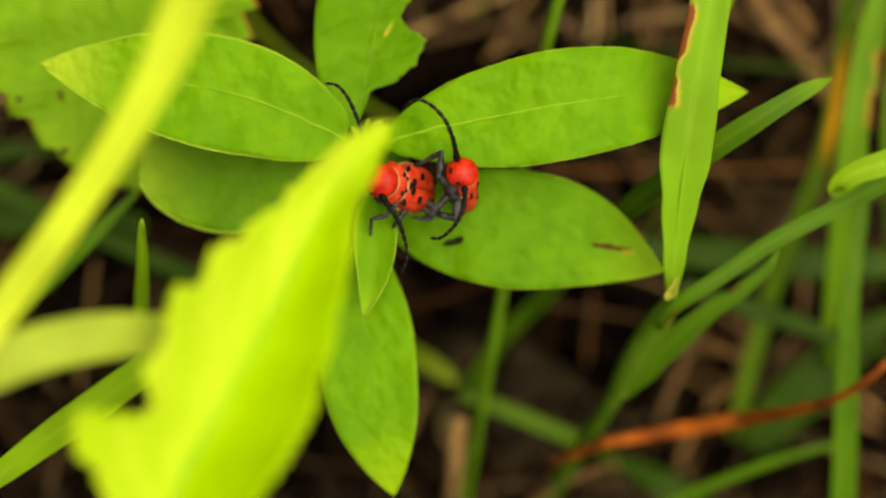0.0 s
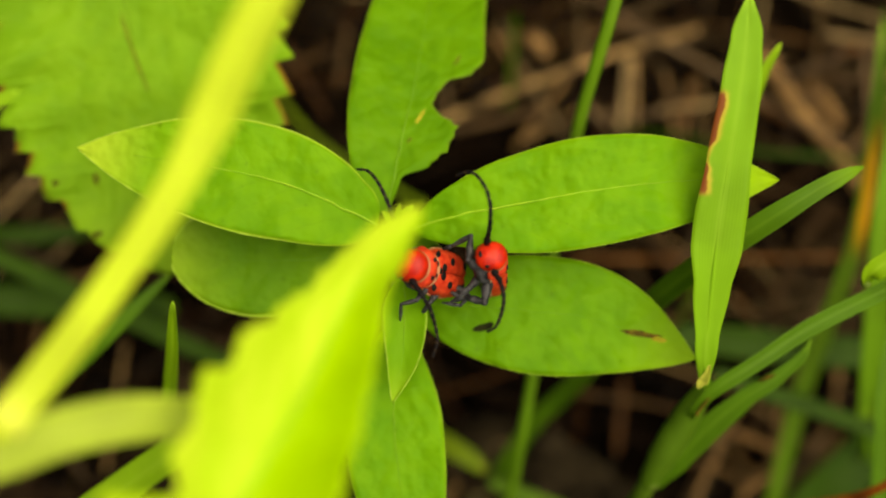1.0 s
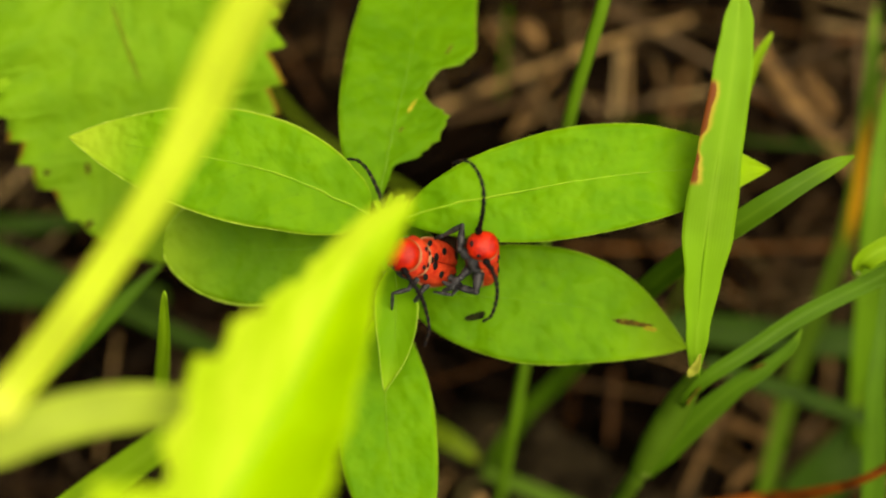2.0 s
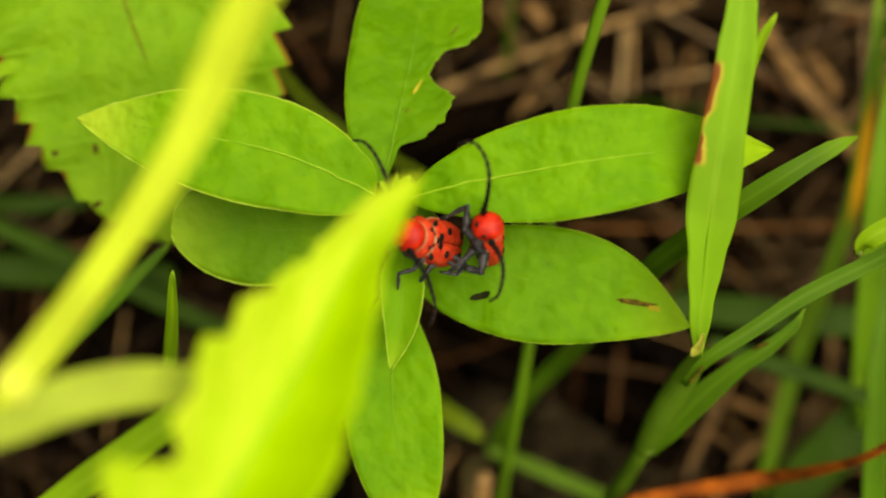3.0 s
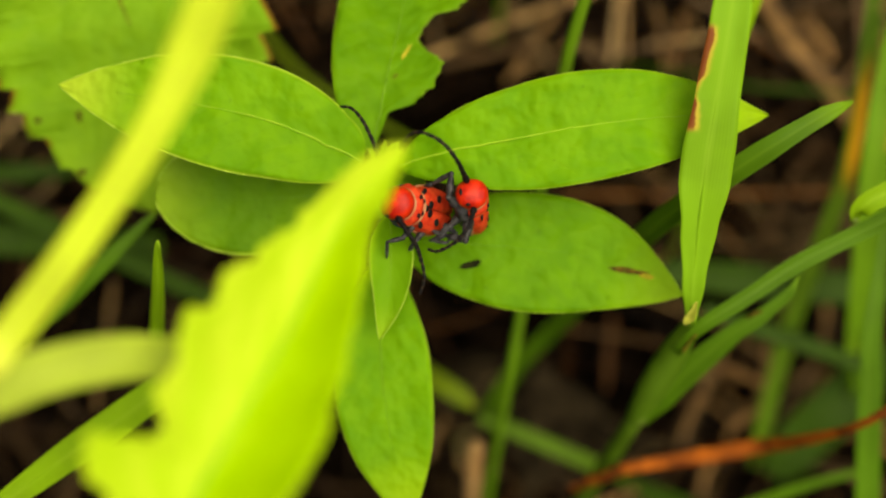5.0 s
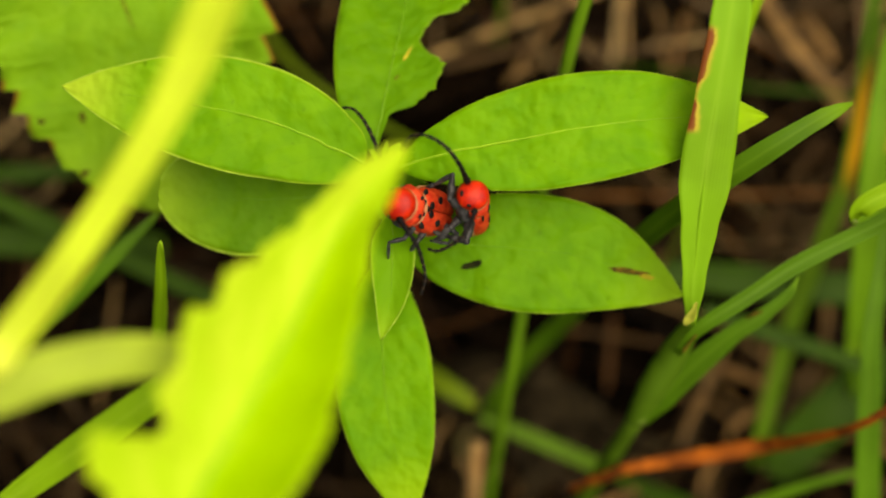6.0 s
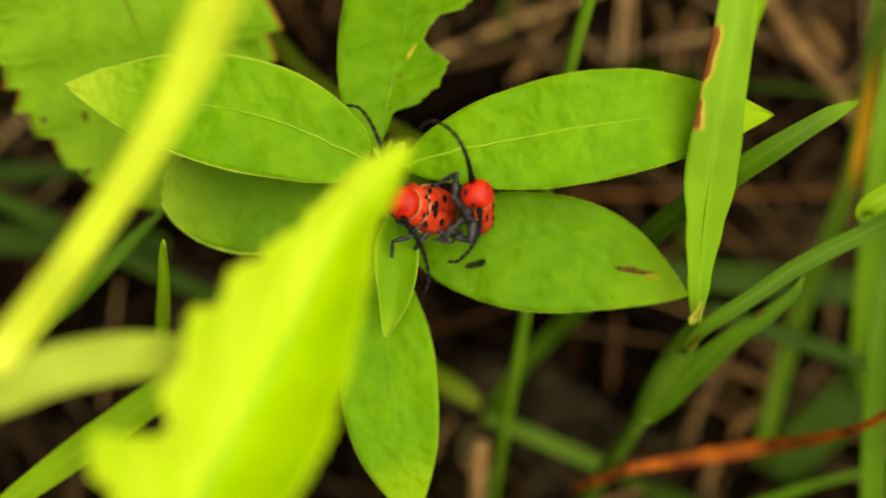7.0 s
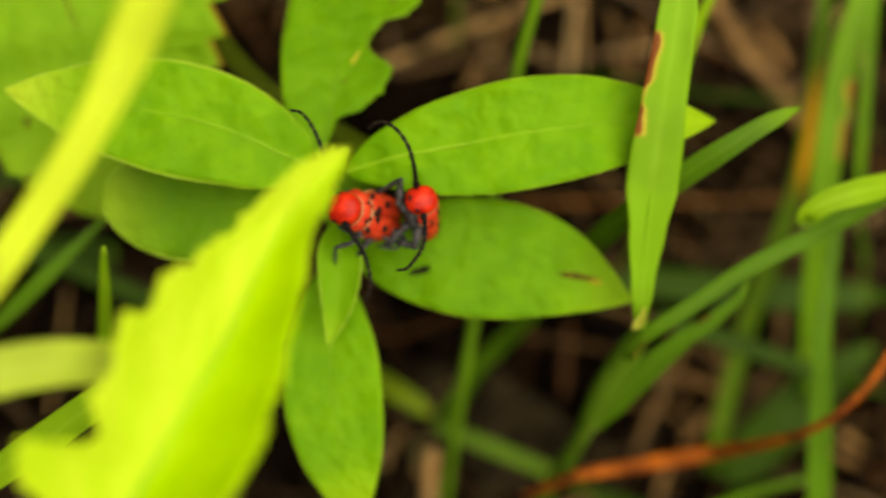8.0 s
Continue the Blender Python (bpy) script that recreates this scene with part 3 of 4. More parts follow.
STAIN_OCHRE = plain("stain_ochre", (0.26, 0.24, 0.012), (0.40, 0.34, 0.03), 1200.0, 0.7, 0.3, 0.0002, 0.03)
STAIN_TAN = plain("stain_tan", (0.16, 0.15, 0.008), (0.26, 0.24, 0.015), 1200.0, 0.7, 0.3, 0.0002, 0.03)
STAIN_OLIVE = plain("stain_olive", (0.08, 0.12, 0.006), (0.13, 0.17, 0.01), 900.0, 0.7, 0.3, 0.0002, 0.03)


def stain(ob, at, length, width, angle, material, seed=0.0, label="brown withered spot"):
    """A ragged thin patch on the upper face of a leaf, at a place in the world."""
    tree = BVHTree.FromPolygons([v.co for v in ob.data.vertices], [p.vertices for p in ob.data.polygons])
    origin = ob.parent.location
    bm = bmesh.new()
    c, s = math.cos(radians(angle)), math.sin(radians(angle))
    def drop(x, y):
        q = Vector((at[0] - origin.x + c * x - s * y, at[1] - origin.y + s * x + c * y, 0.3))
        hit = tree.ray_cast(q, Vector((0, 0, -1)))[0]
        return bm.verts.new((hit or q - Vector((0, 0, 0.3 - at[2] + origin.z))) + Vector((0, 0, 0.00006)))
    rings = [[drop(0, 0)]]
    for share in (0.5, 1.0):
        ring = []
        for k in range(16):
            a = 2 * math.pi * k / 16
            out = share * (1 + 0.55 * noise.noise(Vector((math.cos(a) * 1.7, math.sin(a) * 1.7, seed))))
            ring.append(drop(length / 2 * out * math.cos(a), width / 2 * out * math.sin(a)))
        rings.append(ring)
    for k in range(16):
        bm.faces.new((rings[0][0], rings[1][k], rings[1][(k + 1) % 16]))
        bm.faces.new((rings[1][k], rings[2][k], rings[2][(k + 1) % 16], rings[1][(k + 1) % 16]))
    part("stain", bm, material, ob, label)

def margin(blade, along, across, thick, hairs=0.00017, seed=1):
    """A pale raised edge with short down, along both sides of a blade."""
    rng = random.Random(seed)
    for side in (0, 2 * across):
        edge = [blade.data.vertices[i * 2 * (across + 1) + side].co.copy() for i in range(along // 6, along)]
        bm = tube(edge[::2] + [edge[-1]], lambda u: thick * min(1.0, u * 4) * (0.55 + 0.45 * noise.noise(Vector((u * 25, seed, side)))), 90, 6, 0.35, seed)
        inside = [blade.data.vertices[i * 2 * (across + 1) + across].co for i in range(along // 6, along)]
        for k in range(170):
            i = rng.randrange(len(edge) - 1)
            root = edge[i].lerp(edge[i + 1], rng.random())
            out = (root - inside[i]).normalized() + Vector((rng.gauss(0, 0.4), rng.gauss(0, 0.4), rng.gauss(0, 0.4)))
            across_hair = out.orthogonal().normalized() * 0.000028
            other = out.cross(across_hair).normalized() * 0.000028
            foot = [bm.verts.new(root + across_hair), bm.verts.new(root - across_hair + other), bm.verts.new(root - across_hair - other)]
            peak = bm.verts.new(root + out.normalized() * hairs * rng.uniform(0.5, 1.2))
            for a, b in ((0, 1), (1, 2), (2, 0)):
                bm.faces.new((foot[a], foot[b], peak))
        part("leaf_margin", bm, MARGIN, blade, "pale downy leaf edge")


def rib(points, parent, width, top=0.00012, until=0.9, material=None):
    pts = [curve_at(points, k / 24 * until) + Vector((0, 0, top)) + noise.noise_vector(Vector((k * 0.9, width * 9000, len(points)))) * Vector((0.00016, 0.00016, 0.0)) for k in range(25)]
    part("midrib", tube(pts, lambda u: width * 0.66 * (1 - 0.92 * u) * (1 + 0.35 * noise.noise(Vector((u * 40, width * 9000, 5)))), 90, 8, 0.3, 0, 0.3), material or RIB, parent, "pale raised midrib")


def eaten_side(u):
    """Half width, in shares, of the leaf side that insects have gnawed."""
    gnawed = profile((0, 0.02), (0.10, 0.10), (0.15, 0.50), (0.20, 0.72), (0.27, 0.77), (0.305, 0.40), (0.34, 0.31), (0.39, 0.46), (0.43, 0.88), (0.47, 1.0), (0.70, 0.88), (0.88, 0.5), (1, 0))
    ragged = 0.10 * noise.noise(Vector((u * 75, 2, 0))) + 0.05 * noise.noise(Vector((u * 210, 4, 0))) if 0.15 < u < 0.46 else 0.0
    return gnawed(u) + ragged


def shoot():
    plant = thing("leafy_shoot", "young broad-leaved shoot with smooth lance-shaped bright green leaves", "plant", at=(-0.0084, 0.0041, 0.0000))
    base = Vector(plant.location)
    def local(points):
        return [tuple(Vector(p) - base) for p in points]
    part("stem", tube(local([(-0.0084, 0.0041, 0.0000), (-0.0075, 0.0059, 0.0350), (-0.0065, 0.0079, 0.0750)]), lambda u: 0.0017 - 0.0005 * u, 24, 12, 0.08), STEM, plant)
    def leaf(points, left, right, fold=0.12, ripple=0.0005, seed=0.0, ribbed=0.0004, shape=None, roll=0.0, shape_right=None, material=LEAF, rim=0.00003):
        shape = shape or lance()
        other = shape_right or shape
        pts = local(points)
        ob = part("leaf", sheet(pts, lambda u: left * shape(u) + 0.00005, lambda u: right * other(u) + 0.00005, 110, 16, fold, ripple, 0.00025, roll, 5.0, seed), material, plant)
        rib(pts, ob, ribbed * 0.85, until=0.8, material=RIB_DULL if material in (LEAF_SHADED, LEAF_HALF_SHADED) else RIB)
        margin(ob, 110, 16, rim, seed=int(seed))
        return ob
    leaf([(-0.0081, 0.0094, 0.0830), (-0.0112, 0.0109, 0.0840), (-0.0172, 0.0135, 0.0845), (-0.0245, 0.0153, 0.0845), (-0.0332, 0.0167, 0.0835), (-0.0414, 0.0180, 0.0820)], 0.00635, 0.00572, 0.10, 0.00018, 1.0, 0.00035, willow(0.42, 0.45, 1.9), material=LEAF_TENDER, rim=0.00012)
    leaf([(-0.0044, 0.0090, 0.0830), (0.0010, 0.0104, 0.0850), (0.0081, 0.0117, 0.0860), (0.0176, 0.0133, 0.0870), (0.0261, 0.0141, 0.0860), (0.0356, 0.0144, 0.0840)], 0.00569, 0.00587, 0.10, 0.00018, 2.0, 0.00035, willow(0.46, 0.68, 2.1))
    top = lance(0.42, 0.55)
    eaten = leaf([(-0.0073, 0.0108, 0.0800), (-0.0063, 0.0158, 0.0795), (-0.0052, 0.0214, 0.0780), (-0.0040, 0.0273, 0.0755), (-0.0026, 0.0368, 0.0710), (0.0004, 0.0502, 0.0630)], 0.00723, 0.00736, 0.12, 0.00018, 3.0, 0.0003, top, shape_right=eaten_side, material=LEAF_HALF_SHADED)
    leaf([(-0.0083, 0.0062, 0.0770), (-0.0143, 0.0060, 0.0775), (-0.0226, 0.0057, 0.0775), (-0.0317, 0.0064, 0.0780)], 0.00624, 0.00759, 0.08, 0.00018, 4.0, 0.00014, lance(0.55, 0.50), material=LEAF_SHADED, rim=0.00017)
    lower = leaf([(-0.0044, 0.0010, 0.0770), (0.0010, 0.0007, 0.0790), (0.0085, 0.0002, 0.0800), (0.0174, -0.0011, 0.0795), (0.0276, -0.0052, 0.0780)], 0.00616, 0.00692, 0.10, 0.00018, 5.0, 0.00014, willow(0.46, 0.60, 2.1), material=LEAF_HALF_SHADED)
    leaf([(-0.0061, 0.0001, 0.0760), (-0.0064, -0.0075, 0.0785), (-0.0060, -0.0157, 0.0795), (-0.0049, -0.0226, 0.0795), (-0.0032, -0.0306, 0.0780)], 0.00538, 0.00538, 0.10, 0.00018, 6.0, 0.00025, willow(0.46, 0.9, 2.4))
    leaf([(-0.0052, 0.0041, 0.0820), (-0.0050, 0.0001, 0.0840), (-0.0052, -0.0048, 0.0840), (-0.0063, -0.0098, 0.0835)], 0.00231, 0.00225, 0.40, 0.0001, 7.0, 0.0002, willow(0.36, 0.80, 1.7), material=LEAF_SMALL, rim=0.0001)
    leaf([(-0.0069, 0.0096, 0.0765), (-0.0051, 0.0068, 0.0765), (-0.0025, 0.0043, 0.0760), (0.0010, 0.0023, 0.0750)], 0.00323, 0.00323, 0.08, 0.0001, 8.0, 0.00014, lance(0.4, 0.5), material=LEAF_SHADED)
    for points, width in (([(-0.0058, 0.0088, 0.0810), (-0.0066, 0.0100, 0.0840), (-0.0075, 0.0108, 0.0850)], 12), ([(-0.0056, 0.0088, 0.0810), (-0.0049, 0.0105, 0.0840), (-0.0041, 0.0115, 0.0850)], 14), ([(-0.0055, 0.0088, 0.0810), (-0.0057, 0.0102, 0.0850), (-0.0055, 0.0115, 0.0870)], 10)):
        ob = part("leaf", sheet(local(points), lambda u: 0.00006 * width * lance(0.4, 0.7)(u), lambda u: 0.00006 * width * lance(0.4, 0.7)(u), 20, 8, 0.5, 0.0001, 0.0002), LEAF_TENDER, plant, "tiny pale young leaf")
    stain(lower, (0.0037, -0.0017, 0.0790), 0.00253, 0.00082, 14, STAIN_DARK, 1.0, "dark dropping on the leaf")
    stain(lower, (0.0213, -0.0024, 0.0790), 0.00442, 0.00063, -8, STAIN_BROWN, 2.0)
    stain(lower, (0.0233, -0.0030, 0.0790), 0.0019, 0.0005, -12, STAIN_TAN, 3.0)
    stain(eaten, (0.0007, 0.0294, 0.0750), 0.0018, 0.0004, 58, STAIN_OLIVE, 6.0)
    stain(eaten, (-0.0048, 0.0194, 0.0790), 0.0008, 0.0004, 50, STAIN_OLIVE, 4.0)
    stain(eaten, (-0.0036, 0.0222, 0.0780), 0.00215, 0.00032, 60, STAIN_OCHRE, 5.0)
    return plant


shoot()


# ---- serrated leaves ----
def toothed(shape, teeth, depth, seed):
    def half(u):
        saw = (u * teeth + 0.3 * noise.noise(Vector((u * 6, seed, 0)))) % 1.0
        return shape(u) * (1 - depth * (1 - saw) * (0.6 + 0.6 * noise.noise(Vector((math.floor(u * teeth), seed, 7)))))
    return half


def serrated_leaf(points, left, right, material, label, teeth, depth, peak, blunt, fold, ripple, seed, ribbed, spots=(), reach=1.15, left_shape=None, right_shape=None, rib_material=None):
    plant = thing("serrated_leaf", label, "leaf", "serrated leaves", at=points[0])
    base = Vector(points[0])
    pts = [tuple(Vector(p) - base) for p in points]
    shape = lance(peak, blunt)
    blade = part("leaf_blade", sheet(pts, lambda u: left * toothed(left_shape or shape, teeth, depth, seed)(u) + 0.00005, lambda u: right * toothed(right_shape or shape, teeth, depth, seed + 3)(u) + 0.00005, 220, 18, fold, ripple, 0.0003, 0, 6.0, seed), material, plant)
    rib(pts, blade, ribbed, material=rib_material)
    for k, (at, length, width, angle) in enumerate(spots):
        stain(blade, at, length, width, angle, STAIN_OLIVE if width > 2 * length else STAIN_BROWN, k + 11.0)
    foot = Vector((points[0][0] * reach, points[0][1] * reach, -0.006)) - base
    part("stem", tube([tuple(foot), tuple(foot * 0.45 + Vector((0, 0, 0.002))), (0, 0, 0)], lambda u: 0.0011 - 0.0004 * u, 24, 10, 0.08), STEM, plant)


serrated_leaf([(-0.0410, 0.0515, 0.0710), (-0.0403, 0.0401, 0.0690), (-0.0379, 0.0282, 0.0670), (-0.0366, 0.0168, 0.0650), (-0.0354, 0.0047, 0.0620)], 0.01920, 0.01885, LEAF_SERRATED,
              "broad green leaf with a coarsely toothed edge and brown tooth tips", 14, 0.20, 0.44, 0.6, 0.08, 0.0007, 2.0, 0.0003,
              (((-0.0487, 0.0157, 0.0650), 0.00084, 0.00070, 0), ((-0.0440, 0.0164, 0.0650), 0.00063, 0.00125, 0), ((-0.0390, 0.0318, 0.0680), 0.00048, 0.01031, 20), ((-0.0506, 0.0155, 0.0650), 0.00153, 0.00056, 40), ((-0.0440, 0.0094, 0.0630), 0.00167, 0.00056, 30)))
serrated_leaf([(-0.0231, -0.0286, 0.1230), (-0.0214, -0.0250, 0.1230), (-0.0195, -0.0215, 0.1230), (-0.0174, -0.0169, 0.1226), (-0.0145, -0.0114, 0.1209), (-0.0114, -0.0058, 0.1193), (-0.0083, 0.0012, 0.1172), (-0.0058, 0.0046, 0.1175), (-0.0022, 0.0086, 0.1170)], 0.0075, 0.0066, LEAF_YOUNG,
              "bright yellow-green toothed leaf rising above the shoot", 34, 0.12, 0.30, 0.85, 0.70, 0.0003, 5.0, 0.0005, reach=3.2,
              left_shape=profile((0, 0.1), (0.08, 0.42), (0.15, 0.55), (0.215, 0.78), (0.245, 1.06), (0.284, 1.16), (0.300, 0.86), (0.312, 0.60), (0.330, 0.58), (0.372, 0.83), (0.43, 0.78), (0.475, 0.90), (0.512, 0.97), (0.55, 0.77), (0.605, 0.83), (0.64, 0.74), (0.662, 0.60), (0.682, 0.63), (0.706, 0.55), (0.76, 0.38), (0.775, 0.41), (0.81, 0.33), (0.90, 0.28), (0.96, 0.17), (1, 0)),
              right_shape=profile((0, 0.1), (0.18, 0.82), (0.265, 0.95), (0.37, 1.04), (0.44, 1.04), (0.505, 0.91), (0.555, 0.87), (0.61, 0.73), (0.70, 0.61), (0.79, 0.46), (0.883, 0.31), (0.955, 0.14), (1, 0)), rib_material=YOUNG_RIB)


# ---- grass ----
def grass(points, width, material, label="", peak=0.35, blunt=0.45, fold=0.25, roll=0.0, seed=0.0, ripple=0.0002, twist=0.0, taper=0.0, foot=None, foot_end=0, outline=None):
    full = outline or lance(peak, blunt)
    shape = lambda u: full(u) * (1 - taper * u)
    half = width / 2
    plant, pts = rooted("grass_shoot", label or "narrow green grass blade among other grass", points)
    bm = sheet(pts, lambda u: half * shape(u) + 0.00004, lambda u: half * shape(u) + 0.00004, 48, 8, fold, ripple, 0.00018, roll, 4.0, seed, twist)
    blade = part("blade", bm, material, plant)
    keel(pts, blade, half, material)
    if foot:
        last = Vector(pts[-1] if foot_end else pts[0])
        down = Vector(foot) - Vector(points[0])
        part("stem", tube([tuple(last), tuple(last.lerp(down, 0.5) + Vector((0, 0, 0.004))), tuple(down)], lambda u: half * 0.3 + 0.0002, 20, 8, 0.05), material, plant)
    return plant


def rooted(name, label, points):
    """An Empty at the first point, and the points from there."""
    plant = thing(name, label, "grass", "grass blades among the litter", at=points[0])
    return plant, [tuple(Vector(p) - Vector(points[0])) for p in points]


def keel(pts, blade, half, material):
    inner = [curve_at(pts, 0.04 + k / 10 * 0.9) - Vector((0, 0, 0.00018)) for k in range(11)]
    part("midrib", tube(inner, lambda u: half * 0.10 * (1 - 0.6 * u), 24, 6), material, blade)


def even(points, width, material, label="", **more):
    """A blade that keeps its width, seen in the middle of its length."""
    return grass(points, width, material, label, peak=0.5, blunt=0.12, **more)


# tall blades over the shoot
grass([(-0.0111, 0.0277, 0.1310), (-0.0132, 0.0225, 0.1300), (-0.0159, 0.0177, 0.1285), (-0.0179, 0.0139, 0.1270), (-0.0201, 0.0100, 0.1260), (-0.0228, 0.0059, 0.1250), (-0.0259, 0.0017, 0.1240), (-0.0286, -0.0021, 0.1240), (-0.0308, -0.0050, 0.1240), (-0.0334, -0.0087, 0.1250)], 0.0041, BLADE_PALE, "pale yellow-green grass blade arching over the shoot", outline=profile((0, 0.80), (0.25, 0.86), (0.33, 0.84), (0.5, 0.66), (0.7, 0.62), (1, 0.66)), foot=(-0.125, -0.060, -0.005), foot_end=1)
even([(-0.0394, -0.0127, 0.1250), (-0.0331, -0.0106, 0.1240), (-0.0292, -0.0091, 0.1230), (-0.0246, -0.0083, 0.1210), (-0.0193, -0.0086, 0.1170)], 0.00359, BLADE_WHITISH, "whitish green grass blade over the litter", foot=(-0.130, -0.045, -0.005))
grass([(-0.0478, -0.0285, 0.0930), (-0.0425, -0.0247, 0.0940), (-0.0370, -0.0207, 0.0950), (-0.0317, -0.0170, 0.0960), (-0.0254, -0.0127, 0.0970), (-0.0188, -0.0093, 0.0970)], 0.00312, BLADE_FRESH, "fresh green grass blade", peak=0.55, foot=(-0.100, -0.080, -0.005))
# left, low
even([(-0.0746, 0.0104, 0.0290), (-0.0625, 0.0053, 0.0290), (-0.0507, -0.0003, 0.0280), (-0.0396, -0.0056, 0.0270), (-0.0286, -0.0105, 0.0250)], 0.00278, BLADE_HALF_SHADE, "dark green shaded grass blade lying low", foot=(-0.115, 0.022, -0.005))
even([(-0.0752, 0.0019, 0.0230), (-0.0595, 0.0014, 0.0220), (-0.0436, 0.0001, 0.0210)], 0.00538, BLADE_DEEP_SHADE, "dark green shaded grass blade lying low", foot=(-0.115, -0.008, -0.005))
grass([(-0.0483, -0.0090, 0.0650), (-0.0415, -0.0027, 0.0670), (-0.0343, 0.0045, 0.0670)], 0.00195, BLADE_MID, "thin green grass blade", foot=(-0.0783, -0.0212, -0.0030))
grass([(-0.0347, -0.0139, 0.0650), (-0.0314, -0.0050, 0.0780), (-0.0299, 0.0010, 0.0850)], 0.00163, BLADE_FRESH, "thin upright pale green grass blade", foot=(-0.0480, -0.0292, -0.0030))
# right: the streaked blade and the jointed stalk
streaked_shape = profile((0, 0.20), (0.13, 0.46), (0.27, 0.72), (0.39, 0.99), (0.46, 1.0), (0.60, 0.84), (0.78, 0.74), (0.88, 0.58), (1, 0.05))
streak_pts = [(0.0278, -0.0083, 0.0810), (0.0276, -0.0024, 0.0840), (0.0277, 0.0042, 0.0870), (0.0280, 0.0100, 0.0890), (0.0287, 0.0168, 0.0910), (0.0296, 0.0250, 0.0930), (0.0302, 0.0332, 0.0940)]
streak_half = 0.00275
streaked, streak_pts = rooted("grass_shoot", "broad green grass blade with a rust-brown streak along one edge", streak_pts)
streak_blade = part("blade", sheet(streak_pts, lambda u: streak_half * streaked_shape(u), lambda u: streak_half * streaked_shape(u), 70, 10, 0.12, 0.0002, 0.0002), BLADE_STREAK, streaked)
keel(streak_pts, streak_blade, streak_half, BLADE_STREAK)


def jointed_stalk():
    plant = thing("grass_stalk", "jointed green grass stalk with side blades and pale nodes", "grass", at=(0.0205, -0.0443, 0.0200))
    base = Vector(plant.location)
    def local(points):
        return [tuple(Vector(p) - base) for p in points]
    def blade(points, width, outline, material, fold, label=""):
        part("side_blade", sheet(local(points), lambda u: width / 2 * outline(u), lambda u: width / 2 * outline(u), 48, 8, fold, 0.0001, 0.0002), material, plant, label)
    part("stem", tube(local([(0.0170, -0.0580, -0.0050), (0.0205, -0.0443, 0.0200), (0.0222, -0.0357, 0.0350), (0.0238, -0.0275, 0.0500), (0.0251, -0.0209, 0.0620)]), lambda u: 0.00135 - 0.0002 * u, 40, 10, 0.05), BLADE_SHEATH, plant)
    part("sheath", tube(local([(0.0248, -0.0214, 0.0620), (0.0261, -0.0172, 0.0660), (0.0279, -0.0131, 0.0690), (0.0291, -0.0099, 0.0720), (0.0298, -0.0080, 0.0740)]), lambda u: 0.00125 + 0.0006 * math.sin(math.pi * u) - 0.0005 * u ** 4, 32, 12, 0.05), BLADE_SHEATH, plant, "dark green swollen leaf sheath")
    blade([(0.0255, -0.0215, 0.0630), (0.0278, -0.0178, 0.0660), (0.0310, -0.0137, 0.0690), (0.0347, -0.0100, 0.0715), (0.0382, -0.0074, 0.0730), (0.0406, -0.0051, 0.0740), (0.0417, -0.0031, 0.0745)], 0.0031, profile((0, 0.45), (0.2, 0.95), (0.4, 1.0), (0.7, 0.66), (0.9, 0.42), (1, 0.08)), BLADE_MID, 0.35)
    blade([(0.0278, -0.0121, 0.0730), (0.0301, -0.0088, 0.0760), (0.0349, -0.0054, 0.0775), (0.0400, -0.0020, 0.0775), (0.0444, 0.0003, 0.0775), (0.0504, 0.0031, 0.0765), (0.0556, 0.0058, 0.0750), (0.0632, 0.0094, 0.0710), (0.0703, 0.0129, 0.0660)], 0.0020, profile((0, 0.5), (0.15, 0.9), (0.35, 1.0), (0.7, 1.05), (0.9, 0.7), (1, 0.3)), BLADE_MID, 0.35)
    blade([(0.0470, 0.0033, 0.0775), (0.0468, 0.0044, 0.0800), (0.0484, 0.0057, 0.0810), (0.0514, 0.0067, 0.0810), (0.0555, 0.0077, 0.0800), (0.0612, 0.0090, 0.0770)], 0.0030, profile((0, 0.35), (0.2, 0.8), (0.5, 1.0), (0.85, 0.8), (1, 0.3)), BLADE_FRESH, 0.3, "bright green young blade")
    blade([(0.0271, -0.0083, 0.0812), (0.0275, -0.0069, 0.0832), (0.0276, -0.0056, 0.0852)], 0.0012, profile((0, 0.3), (0.35, 1.0), (1, 0.3)), LIGULE, 0.5, "pale yellow ligule")
    for p, r in (((0.0252, -0.0212, 0.0630), 0.0009), ((0.0472, 0.0034, 0.0772), 0.0006)):
        bm = bmesh.new()
        blob(bm, Vector(p) - base, (r, r * 0.8, r))
        part("node", bm, NODE, plant, "swollen pale node")
    bm = tube(local([(0.0283, -0.0118, 0.0745), (0.0290, -0.0106, 0.0752), (0.0296, -0.0098, 0.0757)]), lambda u: 0.00022 * (1 - 0.5 * u), 8, 6, 0.3)
    part("withered_edge", bm, STAIN_BROWN, plant, "rust-brown withered sheath edge")
    bm = tube(local([(0.0358, -0.0080, 0.0734), (0.0367, -0.0075, 0.0738), (0.0376, -0.0071, 0.0741)]), lambda u: 0.00025 * math.sin(math.pi * (0.1 + 0.8 * u)), 8, 6, 0.3)
    part("withered_edge", bm, STAIN_BROWN, plant, "rust-brown withered blade edge")


jointed_stalk()
